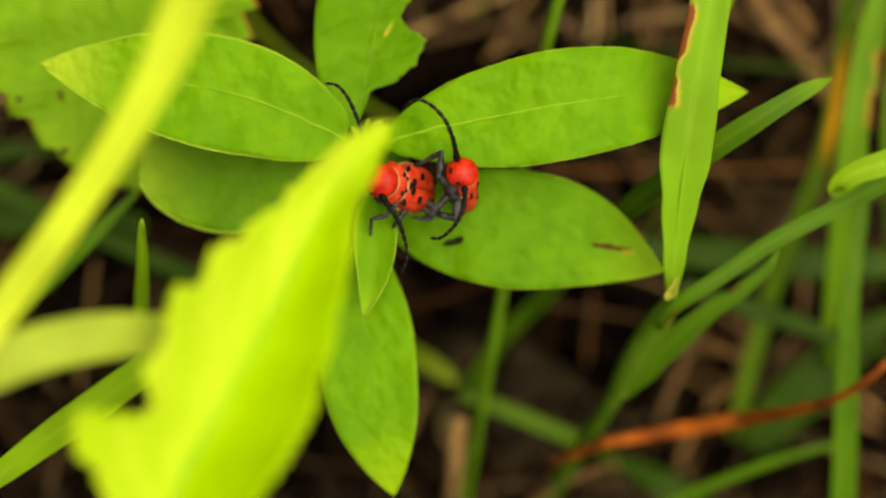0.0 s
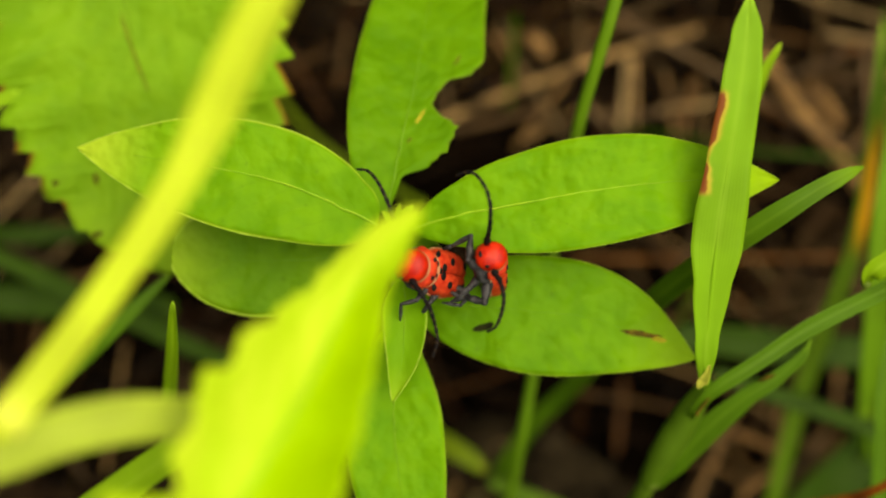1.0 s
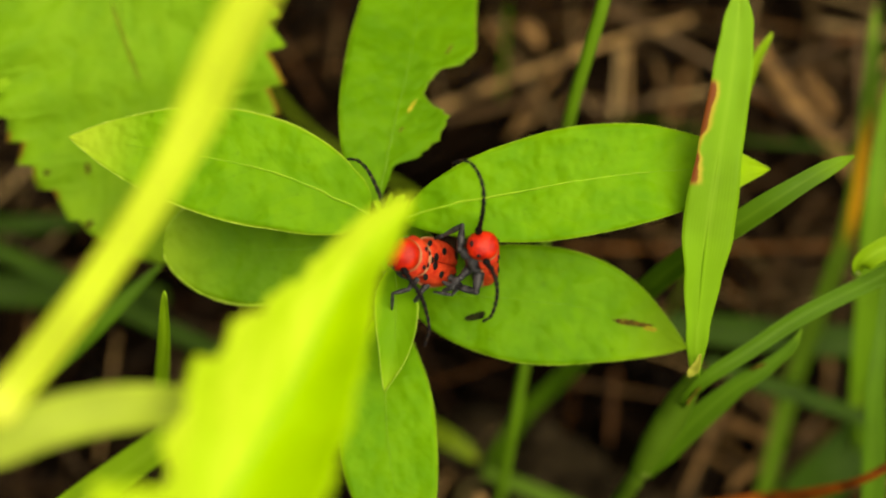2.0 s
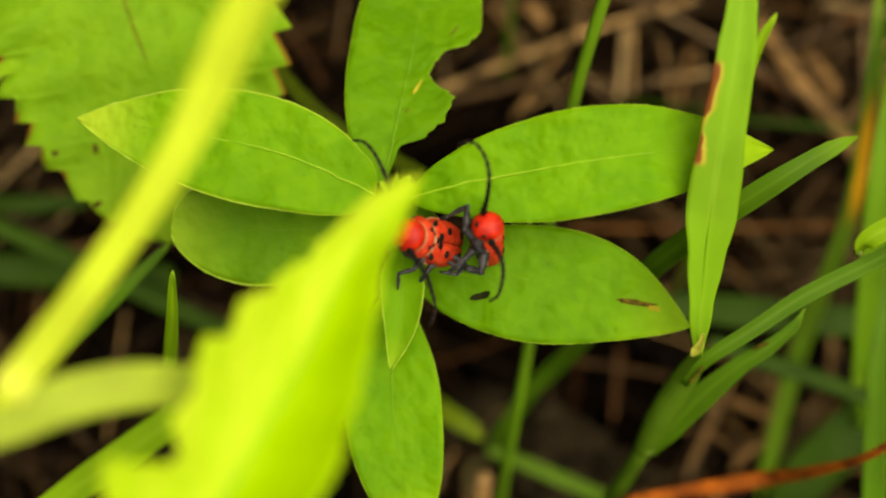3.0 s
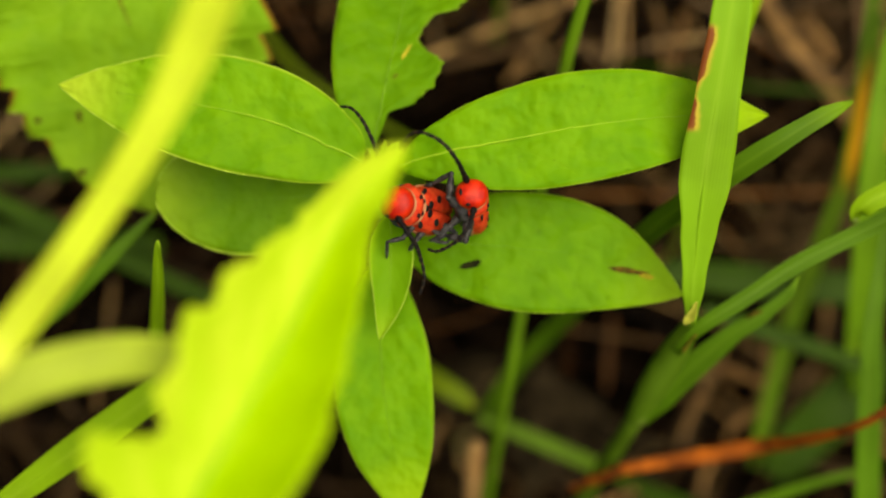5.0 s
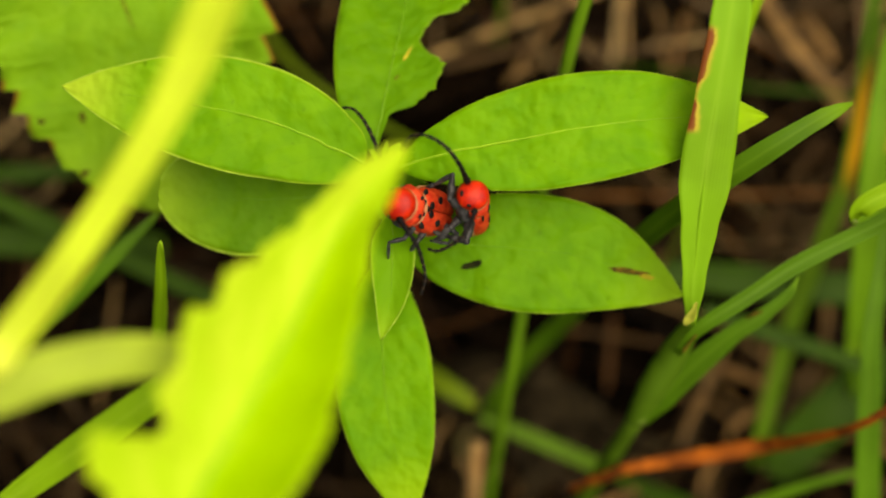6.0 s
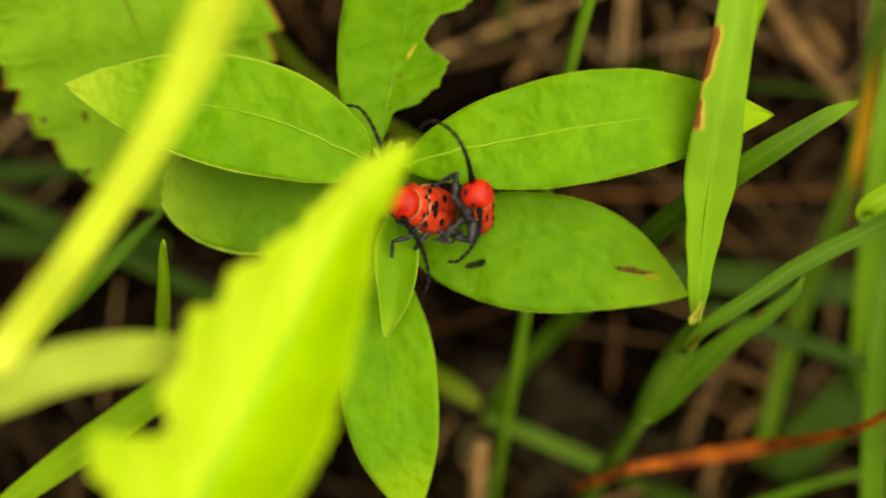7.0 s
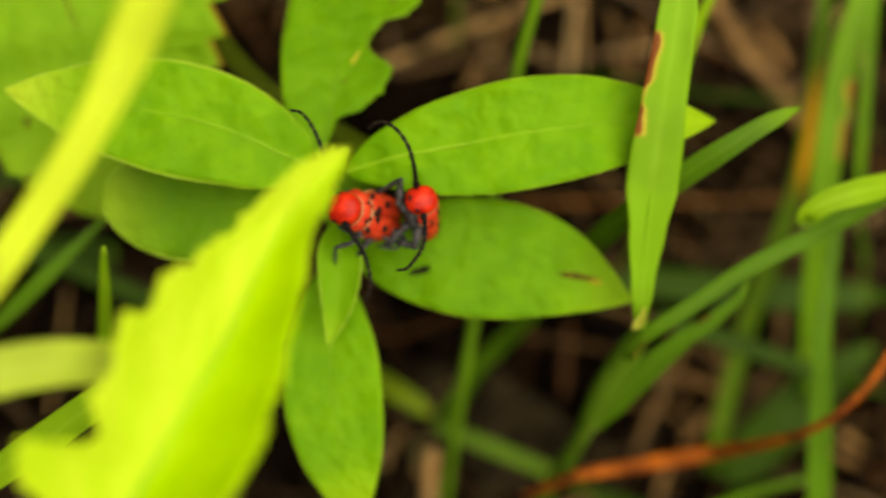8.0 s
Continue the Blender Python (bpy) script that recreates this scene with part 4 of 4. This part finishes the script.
grass([(0.0079, -0.0264, 0.0180), (0.0127, -0.0173, 0.0280), (0.0184, -0.0097, 0.0400), (0.0223, -0.0021, 0.0580), (0.0263, 0.0034, 0.0720), (0.0294, 0.0063, 0.0790), (0.0335, 0.0094, 0.0830), (0.0372, 0.0119, 0.0850), (0.0411, 0.0142, 0.0850), (0.0448, 0.0159, 0.0840)], 0.00285, BLADE_MID, "green grass blade with a blunt yellowish tip",
      outline=profile((0, 0.85), (0.4, 0.95), (0.7, 1.0), (0.86, 0.90), (0.95, 0.66), (0.985, 0.42), (1, 0.08)))

def upright_stalk():
    plant = thing("grass_stalk", "straight upright green grass stalk", "grass", at=(0.0067, -0.0571, -0.0050))
    base = Vector(plant.location)
    green = blade_material("stalk_green", (0.115, 0.250, 0.007), (0.18, 0.33, 0.02))
    line = [(0.0228, 0.0536, 0.0810), (0.0190, 0.0362, 0.0760), (0.0172, 0.0293, 0.0720), (0.0154, 0.0217, 0.0670), (0.0131, 0.0073, 0.0590), (0.0110, -0.0090, 0.0520), (0.0095, -0.0204, 0.0450), (0.0072, -0.0454, 0.0150), (0.0067, -0.0571, -0.0050)]
    line = [tuple(Vector(p) - base) for p in line]
    part("stem", tube(line, lambda u: 0.00071 * (1.15 - 0.2 * u), 48, 10, 0.05), green, plant)
    part("sheath", tube([tuple(curve_at(line, 0.72 + 0.028 * k)) for k in range(11)], lambda u: 0.00071 * (1.03 + 0.12 * min(1.0, u * 8)), 24, 10, 0.05), green, plant)


upright_stalk()
grass([(0.0532, -0.0372, 0.0090), (0.0538, -0.0227, 0.0190), (0.0555, -0.0086, 0.0270), (0.0573, 0.0022, 0.0350), (0.0587, 0.0110, 0.0400), (0.0589, 0.0206, 0.0450), (0.0589, 0.0309, 0.0490), (0.0592, 0.0404, 0.0510)], 0.00321, BLADE_DRYING, "green grass blade turning yellow and dry towards its tip", peak=0.45, blunt=0.3, taper=0.3)
grass([(0.0632, 0.0389, 0.0570), (0.0611, 0.0298, 0.0550), (0.0599, 0.0219, 0.0530), (0.0591, 0.0134, 0.0510), (0.0594, 0.0048, 0.0470), (0.0610, -0.0065, 0.0390), (0.0631, -0.0172, 0.0290)], 0.00383, BLADE_EDGED, "green grass blade with a rust-brown spot on its edge", peak=0.4, blunt=0.3, foot=(0.0725, -0.0292, -0.0030), foot_end=1)
grass([(0.0647, 0.0372, 0.0550), (0.0644, 0.0287, 0.0530), (0.0645, 0.0177, 0.0500), (0.0655, 0.0064, 0.0450)], 0.00153, BLADE, "narrow upright green grass blade", peak=0.5, blunt=0.3, foot=(0.0826, -0.0120, -0.0030), foot_end=1)
grass([(0.0575, -0.0428, 0.0500), (0.0564, -0.0311, 0.0550), (0.0553, -0.0188, 0.0590), (0.0549, -0.0106, 0.0610), (0.0556, -0.0030, 0.0620), (0.0566, 0.0040, 0.0620), (0.0575, 0.0120, 0.0600)], 0.0034, BLADE_MID, "wide upright green grass blade", foot=(0.0785, -0.0697, -0.0030), outline=profile((0, 1.0), (0.4, 0.92), (0.58, 0.72), (0.75, 0.48), (1, 0.08)))
even([(0.0342, -0.0034, 0.0290), (0.0468, -0.0047, 0.0270), (0.0593, -0.0059, 0.0260), (0.0755, -0.0063, 0.0250)], 0.00506, BLADE_DEEP_SHADE, "dark green shaded grass blade lying low", foot=(0.1008, -0.0080, -0.0030), foot_end=1)
even([(0.0385, -0.0086, 0.0370), (0.0462, -0.0114, 0.0360), (0.0540, -0.0140, 0.0350), (0.0656, -0.0181, 0.0330)], 0.00251, BLADE_DEEP_SHADE, "narrow shade-darkened green grass blade lying low", foot=(0.0927, -0.0262, -0.0030), foot_end=1)
grass([(0.0552, -0.0376, 0.0120), (0.0618, -0.0292, 0.0150), (0.0695, -0.0211, 0.0170), (0.0779, -0.0145, 0.0190)], 0.00836, BLADE_DEEP_SHADE, "broad dark green shaded blade")
grass([(0.0344, -0.0430, 0.0340), (0.0437, -0.0370, 0.0410), (0.0516, -0.0330, 0.0450), (0.0595, -0.0307, 0.0460)], 0.0014, BLADE, "narrow bright green grass blade", foot=(0.0401, -0.0586, -0.0030), outline=profile((0, 0.7), (0.5, 1.0), (0.85, 0.75), (0.97, 0.5), (1, 0.1)))
even([(0.0065, -0.0270, 0.0180), (0.0135, -0.0297, 0.0190), (0.0210, -0.0329, 0.0190), (0.0285, -0.0364, 0.0160)], 0.0023, BLADE_SHEATH, "green grass blade lying low", foot=(0.0360, -0.0440, -0.0030), foot_end=1)
grass([(-0.0058, -0.0184, 0.0160), (-0.0009, -0.0206, 0.0210), (0.0031, -0.0227, 0.0230), (0.0057, -0.0250, 0.0220)], 0.0034, BLADE_YELLOW, "short broad yellow-green grass blade", foot=(-0.0095, -0.0200, -0.0030), outline=profile((0, 0.6), (0.4, 1.0), (0.8, 0.8), (0.94, 0.5), (1, 0.1)))
grass([(0.0107, 0.0488, 0.0200), (0.0106, 0.0435, 0.0140), (0.0104, 0.0358, 0.0020)], 0.00095, BLADE_MID, "thin upright green grass blade", peak=0.6)
grass([(0.0671, 0.0472, 0.0300), (0.0684, 0.0391, 0.0260), (0.0724, 0.0276, 0.0160), (0.0799, 0.0194, 0.0000)], 0.00097, BLADE_MID, "thin upright green grass blade", peak=0.5)
grass([(0.0290, 0.0322, 0.0040), (0.0407, 0.0291, 0.0140), (0.0511, 0.0260, 0.0200), (0.0647, 0.0247, 0.0200), (0.0817, 0.0196, 0.0140)], 0.00085, BLADE_DEEP_SHADE, "thin green grass blade arching low over the litter", peak=0.4)
even([(-0.0818, 0.0128, 0.0180), (-0.0701, 0.0123, 0.0180), (-0.0594, 0.0132, 0.0160)], 0.00279, BLADE_DEEP_SHADE, "dark green shaded grass blade lying low")
grass([(-0.0460, 0.0138, 0.1090), (-0.0415, 0.0174, 0.1090), (-0.0388, 0.0196, 0.1080)], 0.00148, BLADE_FRESH, "pale green grass tip reaching in", peak=0.4, blunt=0.6, foot=(-0.130, 0.030, -0.005))
grass([(0.0333, 0.0126, 0.0650), (0.0350, 0.0218, 0.0690), (0.0368, 0.0281, 0.0730), (0.0385, 0.0315, 0.0750)], 0.00159, BLADE_FRESH, "narrow pale green grass tip", peak=0.5, blunt=0.5, foot=(0.0397, -0.0039, -0.0010))
grass([(-0.0328, 0.0419, 0.0120), (-0.0248, 0.0313, 0.0180), (-0.0172, 0.0245, 0.0220), (-0.0086, 0.0198, 0.0200), (-0.0025, 0.0168, 0.0140)], 0.0011, BLADE_YELLOW, "yellow-green bent grass stem low under the shoot", peak=0.5, blunt=0.15, fold=0.5)
sheath = sheet([(0.0052, -0.0365, 0.0040), (0.0038, -0.0320, 0.0140), (0.0042, -0.0293, 0.0200), (0.0063, -0.0285, 0.0230)], lambda u: 0.0011 * profile((0, 0.8), (0.5, 1.0), (1, 0.4))(u), lambda u: 0.0011 * profile((0, 0.8), (0.5, 1.0), (1, 0.4))(u), 24, 8, 0.6, 0.0002, 0.0002)
tagged(part("dry_sheath", sheath, plain("sheath_olive", (0.09, 0.075, 0.018), (0.17, 0.13, 0.035), 300.0, 0.7)), "olive-brown withered leaf sheath at the foot of the grass", "dry stalk")
scrap = sheet([(0.0139, 0.0479, 0.0060), (0.0155, 0.0463, 0.0080), (0.0175, 0.0445, 0.0060)], lambda u: 0.0013 * lance(0.4, 0.5)(u) * (1 + 0.4 * noise.noise(Vector((u * 7, 0, 3)))), lambda u: 0.0012 * lance(0.5, 0.5)(u), 24, 8, 0.3, 0.0004, 0.0002)
tagged(part("leaf_scrap", scrap, STALK_TAN), "pale brown torn scrap of dry leaf in the litter", "dry leaf")
grass([(0.0308, -0.0374, 0.0160), (0.0363, -0.0404, 0.0190), (0.0417, -0.0430, 0.0200), (0.0491, -0.0474, 0.0160)], 0.0042, BLADE_DEEP_SHADE, "broad dark green shaded blade", outline=profile((0, 0.3), (0.4, 1.0), (0.8, 0.8), (1, 0.3)))
tagged(part("dry_stalk", tube([(0.0171, -0.0448, 0.0220), (0.0229, -0.0391, 0.0300), (0.0294, -0.0356, 0.0340)], lambda u: 0.00075 * (1 - 0.4 * u), 20, 8, 0.2, 3.0, 0.7), STALK_TAN), "tan dry stalk leaning under the rust-orange one", "dry stalk", "dry stalks in the litter")
stump = tube([(0.0055, -0.0465, 0.0100), (0.0057, -0.0365, 0.0230), (0.0059, -0.0300, 0.0270)], lambda u: 0.00115, 12, 10, 0.15)
tagged(part("straw_stump", stump, plain("tan_straw", (0.30, 0.16, 0.045), (0.48, 0.31, 0.11), 260.0, 0.7)), "pale tan broken straw stump", "dry stalk")
rust_shape = profile((0, 0.35), (0.10, 0.6), (0.28, 0.95), (0.40, 0.90), (0.62, 0.45), (1, 0.3))
rusty = sheet([(0.0182, -0.0336, 0.0450), (0.0254, -0.0293, 0.0520), (0.0350, -0.0281, 0.0500), (0.0436, -0.0269, 0.0490), (0.0485, -0.0242, 0.0580), (0.0529, -0.0206, 0.0670), (0.0584, -0.0150, 0.0690), (0.0639, -0.0067, 0.0680), (0.0700, 0.0010, 0.0640)],
              lambda u: 0.00117 * rust_shape(u), lambda u: 0.00117 * rust_shape(u), 60, 8, 0.5, 0.0003, 0.0003)
tagged(part("dry_stalk", rusty, RUST), "rust-orange withered curling grass stalk", "dry stalk")


# ---- beetles ----
def beetle_parts(bug, mm):
    """Body along +x (forward), z up from its back, in metres."""
    bm = bmesh.new()
    blob(bm, (0.2 * mm, 0, -0.1 * mm), (1.35 * mm, 1.76 * mm, 1.86 * mm), None, 28, 20, 0.92)
    head = part("head", bm, RED, bug, "glossy red head")
    for s in (1, -1):
        bm = bmesh.new()
        blob(bm, (1.12 * mm, s * 0.80 * mm, 0.20 * mm), (0.20 * mm, 0.24 * mm, 0.22 * mm))
        part("eye", bm, BLACK, head)
        bm = bmesh.new()
        blob(bm, (0.80 * mm, s * 1.30 * mm, -0.55 * mm), (0.34 * mm, 0.30 * mm, 0.36 * mm))
        part("eye_lower", bm, BLACK, head)
    bm = bmesh.new()
    blob(bm, (1.0 * mm, 0, -1.25 * mm), (0.36 * mm, 0.55 * mm, 0.32 * mm))
    part("mouthparts", bm, BLACK, head)
    bm = bmesh.new()
    blob(bm, (-1.7 * mm, 0, 0.0), (1.25 * mm, 2.15 * mm, 1.85 * mm), None, 28, 20, 0.85)
    for s in (1, -1):
        blob(bm, (-1.8 * mm, s * 1.85 * mm, -0.1 * mm), (0.60 * mm, 0.45 * mm, 0.6 * mm))
    for v in bm.verts:
        v.co.z = max(v.co.z, -0.5 * mm + 0.1 * v.co.z)
    thorax = part("pronotum", bm, RED_SHELL, bug, "red thorax shield with black spots")
    bm = bmesh.new()
    blob(bm, (-2.95 * mm, 0, 0.0), (0.20 * mm, 1.98 * mm, 1.74 * mm))
    part("collar", bm, PALE_RING, bug, "pale downy ring before the wing cases")
    bm = bmesh.new()
    blob(bm, (-0.62 * mm, 0, 0.0), (0.14 * mm, 1.74 * mm, 1.76 * mm))
    part("neck_ring", bm, PALE_RING, bug, "pale downy ring behind the head")
    bm = bmesh.new()
    blob(bm, (-3.35 * mm, 0, 1.58 * mm), (0.42 * mm, 0.34 * mm, 0.16 * mm), None, 12, 8)
    part("scutellum", bm, BLACK, bug)
    for x, y in ((-1.45, 0.95), (-1.45, -0.95), (-2.25, 0.62), (-2.25, -0.62)):
        z = 1.85 * max(0.0, 1 - (abs(y) / 2.15) ** 2.35 - (abs(x + 1.7) / 1.25) ** 2.35) ** 0.425
        bm = bmesh.new()
        blob(bm, (x * mm, y * mm, (z + 0.02) * mm), (0.30 * mm, 0.28 * mm, 0.14 * mm), None, 12, 8)
        part("spot", bm, BLACK, thorax)
    for s in (1, -1):
        bm = bmesh.new()
        blob(bm, (-6.9 * mm, 0, 0.0), (4.5 * mm, 2.55 * mm, 1.85 * mm), None, 36, 24, 0.80)
        for v in bm.verts:
            v.co.y = s * max(s * v.co.y, 0.03 * mm)
            v.co.z -= 0.25 * mm * max(0.0, 1 - abs(v.co.y) / (0.5 * mm))
            if v.co.z < -0.4 * mm:
                v.co.z = -0.4 * mm - (v.co.z + 0.4 * mm) * 0.05
        shell = part("wing_case", bm, RED_SHELL, bug, "red wing case with black spots")
        edge = [(x * mm, s * (2.55 * (1 - (abs(x + 6.9) / 4.5) ** 2.5) ** 0.4 + 0.03) * mm, -0.3 * mm) for x in (-3.2, -4.0, -5.0, -6.5, -8.0, -9.5, -10.6)]
        part("side_edge", tube(edge, lambda u: 0.16 * mm, 24, 6, 0.2), PALE_RING, shell, "tan downy side edge")
        for x, y in ((-3.7, 1.70), (-4.3, 0.45), (-5.9, 1.20), (-9.2, 1.1)):
            z = 1.85 * max(0.0, 1 - (abs(y) / 2.55) ** 2.5 - (abs(x + 6.9) / 4.5) ** 2.5) ** 0.4
            bm = bmesh.new()
            blob(bm, (x * mm, s * y * mm, (z - 0.02) * mm), (0.54 * mm, 0.48 * mm, 0.15 * mm), None, 12, 8)
            part("spot", bm, BLACK, shell)
    bm = bmesh.new()
    blob(bm, (-6.0 * mm, 0, -0.75 * mm), (4.9 * mm, 2.15 * mm, 1.35 * mm))
    part("abdomen", bm, GREY, bug, "dark grey downy underside")
    bm = bmesh.new()
    blob(bm, (-2.9 * mm, 0, -1.05 * mm), (1.9 * mm, 2.3 * mm, 1.3 * mm), None, 20, 14, 0.9)
    part("breast", bm, GREY, bug, "dark grey downy breast")


def limb(bug, points, name="leg", thick=0.00029):
    """A jointed leg: thick thigh, thin shin, foot."""
    inverse = bug.matrix_world.inverted()
    pts = [inverse @ Vector(p) for p in points]
    bm = bmesh.new()
    for k, (a, b) in enumerate(zip(pts, pts[1:])):
        r = thick * (1.15, 0.78, 0.6, 0.5)[min(k, 3)]
        tube([tuple(a), tuple(a.lerp(b, 0.5)), tuple(b)], (lambda u, r=r: r * (0.7 + 0.5 * math.sin(math.pi * min(1, u + 0.1)))), 8, 8, 0, 0, 1.0, bm)
        blob(bm, b, (r * 0.78,) * 3, None, 8, 6)
    part(name, bm, GREY, bug)


def banded():
    n = Net("antenna_black", 0.55, 0.10)
    u, v = n.uv()
    ring = n.math("SUBTRACT", 1.0, n.step(n.math("ABSOLUTE", n.math("SUBTRACT", n.math("FRACT", n.math("MULTIPLY", u, 11.0)), 0.5)), 0.36, 0.47))
    ring = n.math("MULTIPLY", n.math("SUBTRACT", 1.0, ring), n.step(u, 0.25, 0.7))
    n.colour(n.mix(n.math("MULTIPLY", ring, 0.6), (0.006, 0.005, 0.005), (0.10, 0.06, 0.03)))
    return n.mat


BANDED = banded()
FEELERS = []


def feeler(bug, points):
    """A jointed antenna whose origin is its root; kept with its root for its swings."""
    inverse = bug.matrix_world.inverted()
    root = Vector(points[0])
    pts = [tuple(Vector(p) - root) for p in points]
    bm = tube(pts, lambda u: 0.00027 * (1.25 if u < 0.10 else 1 - 0.5 * u) * (0.80 + 0.35 * abs(math.sin(u * math.pi * 11)) ** 0.6), 88, 8)
    ob = part("antenna", bm, BANDED, bug, "jointed black antenna")
    ob.matrix_local = inverse @ Matrix.Translation(root)
    FEELERS.append((ob, inverse, root))
    return ob


def bug_pose(at, forward, back):
    x = Vector(forward).normalized()
    z = Vector(back)
    z = (z - x * z.dot(x)).normalized()
    m = Matrix((x, z.cross(x), z)).transposed().to_4x4()
    m.translation = at
    return m


def beetle(at, forward, back, label, size=1.0):
    bug = thing("beetle", label, "beetle", "mating beetles")
    bug.matrix_world = bug_pose(at, forward, back)
    bpy.context.view_layer.update()
    beetle_parts(bug, 0.001 * size)
    return bug


LOW = beetle((-0.0040, 0.0047, 0.0905), (-0.42, 0.08, 0.90), (0.90, -0.10, 0.42), "red beetle with black spots clasped by another on the shoot", 1.0)
HIGH = beetle((0.0036, 0.0056, 0.0895), (-0.04, 0.24, 0.97), (0.97, 0.05, 0.04), "red beetle with black spots clinging to its mate", 0.90)
feeler(LOW, [(-0.0054, 0.0067, 0.0905), (-0.0058, 0.0089, 0.0915), (-0.0064, 0.0109, 0.0920), (-0.0074, 0.0131, 0.0920), (-0.0085, 0.0144, 0.0915), (-0.0097, 0.0147, 0.0910)])
feeler(LOW, [(-0.0041, 0.0033, 0.0915), (-0.0032, 0.0019, 0.0925), (-0.0023, 0.0005, 0.0920), (-0.0017, -0.0014, 0.0910), (-0.0015, -0.0031, 0.0905), (-0.0020, -0.0047, 0.0900)])
feeler(HIGH, [(0.0030, 0.0069, 0.0905), (0.0025, 0.0088, 0.0935), (0.0017, 0.0106, 0.0945), (0.0006, 0.0119, 0.0945), (-0.0007, 0.0127, 0.0940), (-0.0017, 0.0126, 0.0935), (-0.0024, 0.0120, 0.0930)])
feeler(HIGH, [(0.0037, 0.0041, 0.0915), (0.0037, 0.0023, 0.0930), (0.0033, 0.0009, 0.0930), (0.0025, -0.0003, 0.0925), (0.0015, -0.0012, 0.0920), (0.0005, -0.0013, 0.0915)])
limb(LOW, [(-0.0023, 0.0029, 0.0870), (-0.0037, 0.0012, 0.0870), (-0.0053, 0.0008, 0.0870), (-0.0055, -0.0010, 0.0840), (-0.0055, -0.0014, 0.0832)])
limb(LOW, [(-0.0011, 0.0026, 0.0850), (-0.0025, 0.0007, 0.0860), (-0.0032, -0.0004, 0.0840), (-0.0028, -0.0018, 0.0832)])
limb(LOW, [(0.0004, 0.0028, 0.0840), (0.0019, 0.0018, 0.0840), (0.0010, 0.0007, 0.0832), (-0.0009, 0.0010, 0.0832)])
limb(HIGH, [(0.0023, 0.0045, 0.0870), (0.0012, 0.0053, 0.0890), (0.0014, 0.0078, 0.0890), (-0.0005, 0.0069, 0.0865), (-0.0014, 0.0066, 0.0860)], thick=0.00044)
limb(HIGH, [(0.0035, 0.0041, 0.0860), (0.0029, 0.0009, 0.0870), (0.0007, 0.0015, 0.0860), (-0.0005, 0.0010, 0.0850)], thick=0.00044)
limb(HIGH, [(0.0032, 0.0044, 0.0860), (0.0013, 0.0024, 0.0865), (0.0002, 0.0016, 0.0860), (-0.0005, 0.0019, 0.0855)], thick=0.00040)


def motions():
    walk(FOCUS, [(t, pose(0, 0, z)) for t, z in ((0.0, 0.090), (0.5, 0.094), (1.0, 0.0865), (2.8, 0.0865), (3.0, 0.0830), (3.1, 0.076), (3.2, 0.045), (3.3, 0.010), (3.5, 0.010), (3.6, 0.058), (3.7, 0.088), (3.8, 0.098), (4.0, 0.1005), (4.2, 0.098), (4.5, 0.093), (5.8, 0.0865), (7.7, 0.0865), (8.0, 0.095))])
    low = LOW.matrix_world.copy()
    walk(LOW, [(0.0, low), (8.0, low)])
    high = HIGH.matrix_world.copy()
    def shifted(dx, dy, turn=0.0):
        return Matrix.Translation((dx * 6e-5, -dy * 6e-5, 0)) @ high @ pose(0, 0, 0, turn, 0, 0)
    walk(HIGH, [(0.0, shifted(12, 1)), (1.0, shifted(10, -2)), (4.0, shifted(10, -1)), (4.45, shifted(0, -1)), (7.0, shifted(0, 0)), (7.5, shifted(0, 0)), (8.0, shifted(3, 0))])
    for (ob, inverse, root), rows in zip(FEELERS, (
            ((0.0, 0), (4.0, 2), (8.0, 0)),
            ((0.0, 0), (4.0, 1), (8.0, 0)),
            ((0.0, 0), (0.5, -8), (0.8, -18), (1.0, -22), (1.5, -25), (3.0, -26), (4.0, -24), (4.2, -18), (4.45, 10), (4.7, 14), (6.0, 15), (6.5, 6), (7.0, 0), (7.5, -7), (8.0, -7)),
            ((0.0, -3), (0.5, 8), (0.8, 20), (1.0, 24), (1.5, 27), (3.0, 30), (4.0, 28), (4.2, 20), (4.45, -14), (4.7, -18), (6.0, -20), (6.5, -12), (7.0, 0), (7.5, 10), (8.0, 5)))):
        walk(ob, [(t, inverse @ Matrix.Translation(root) @ pose(0, 0, 0, 0, 0, a)) for t, a in rows])


motions()
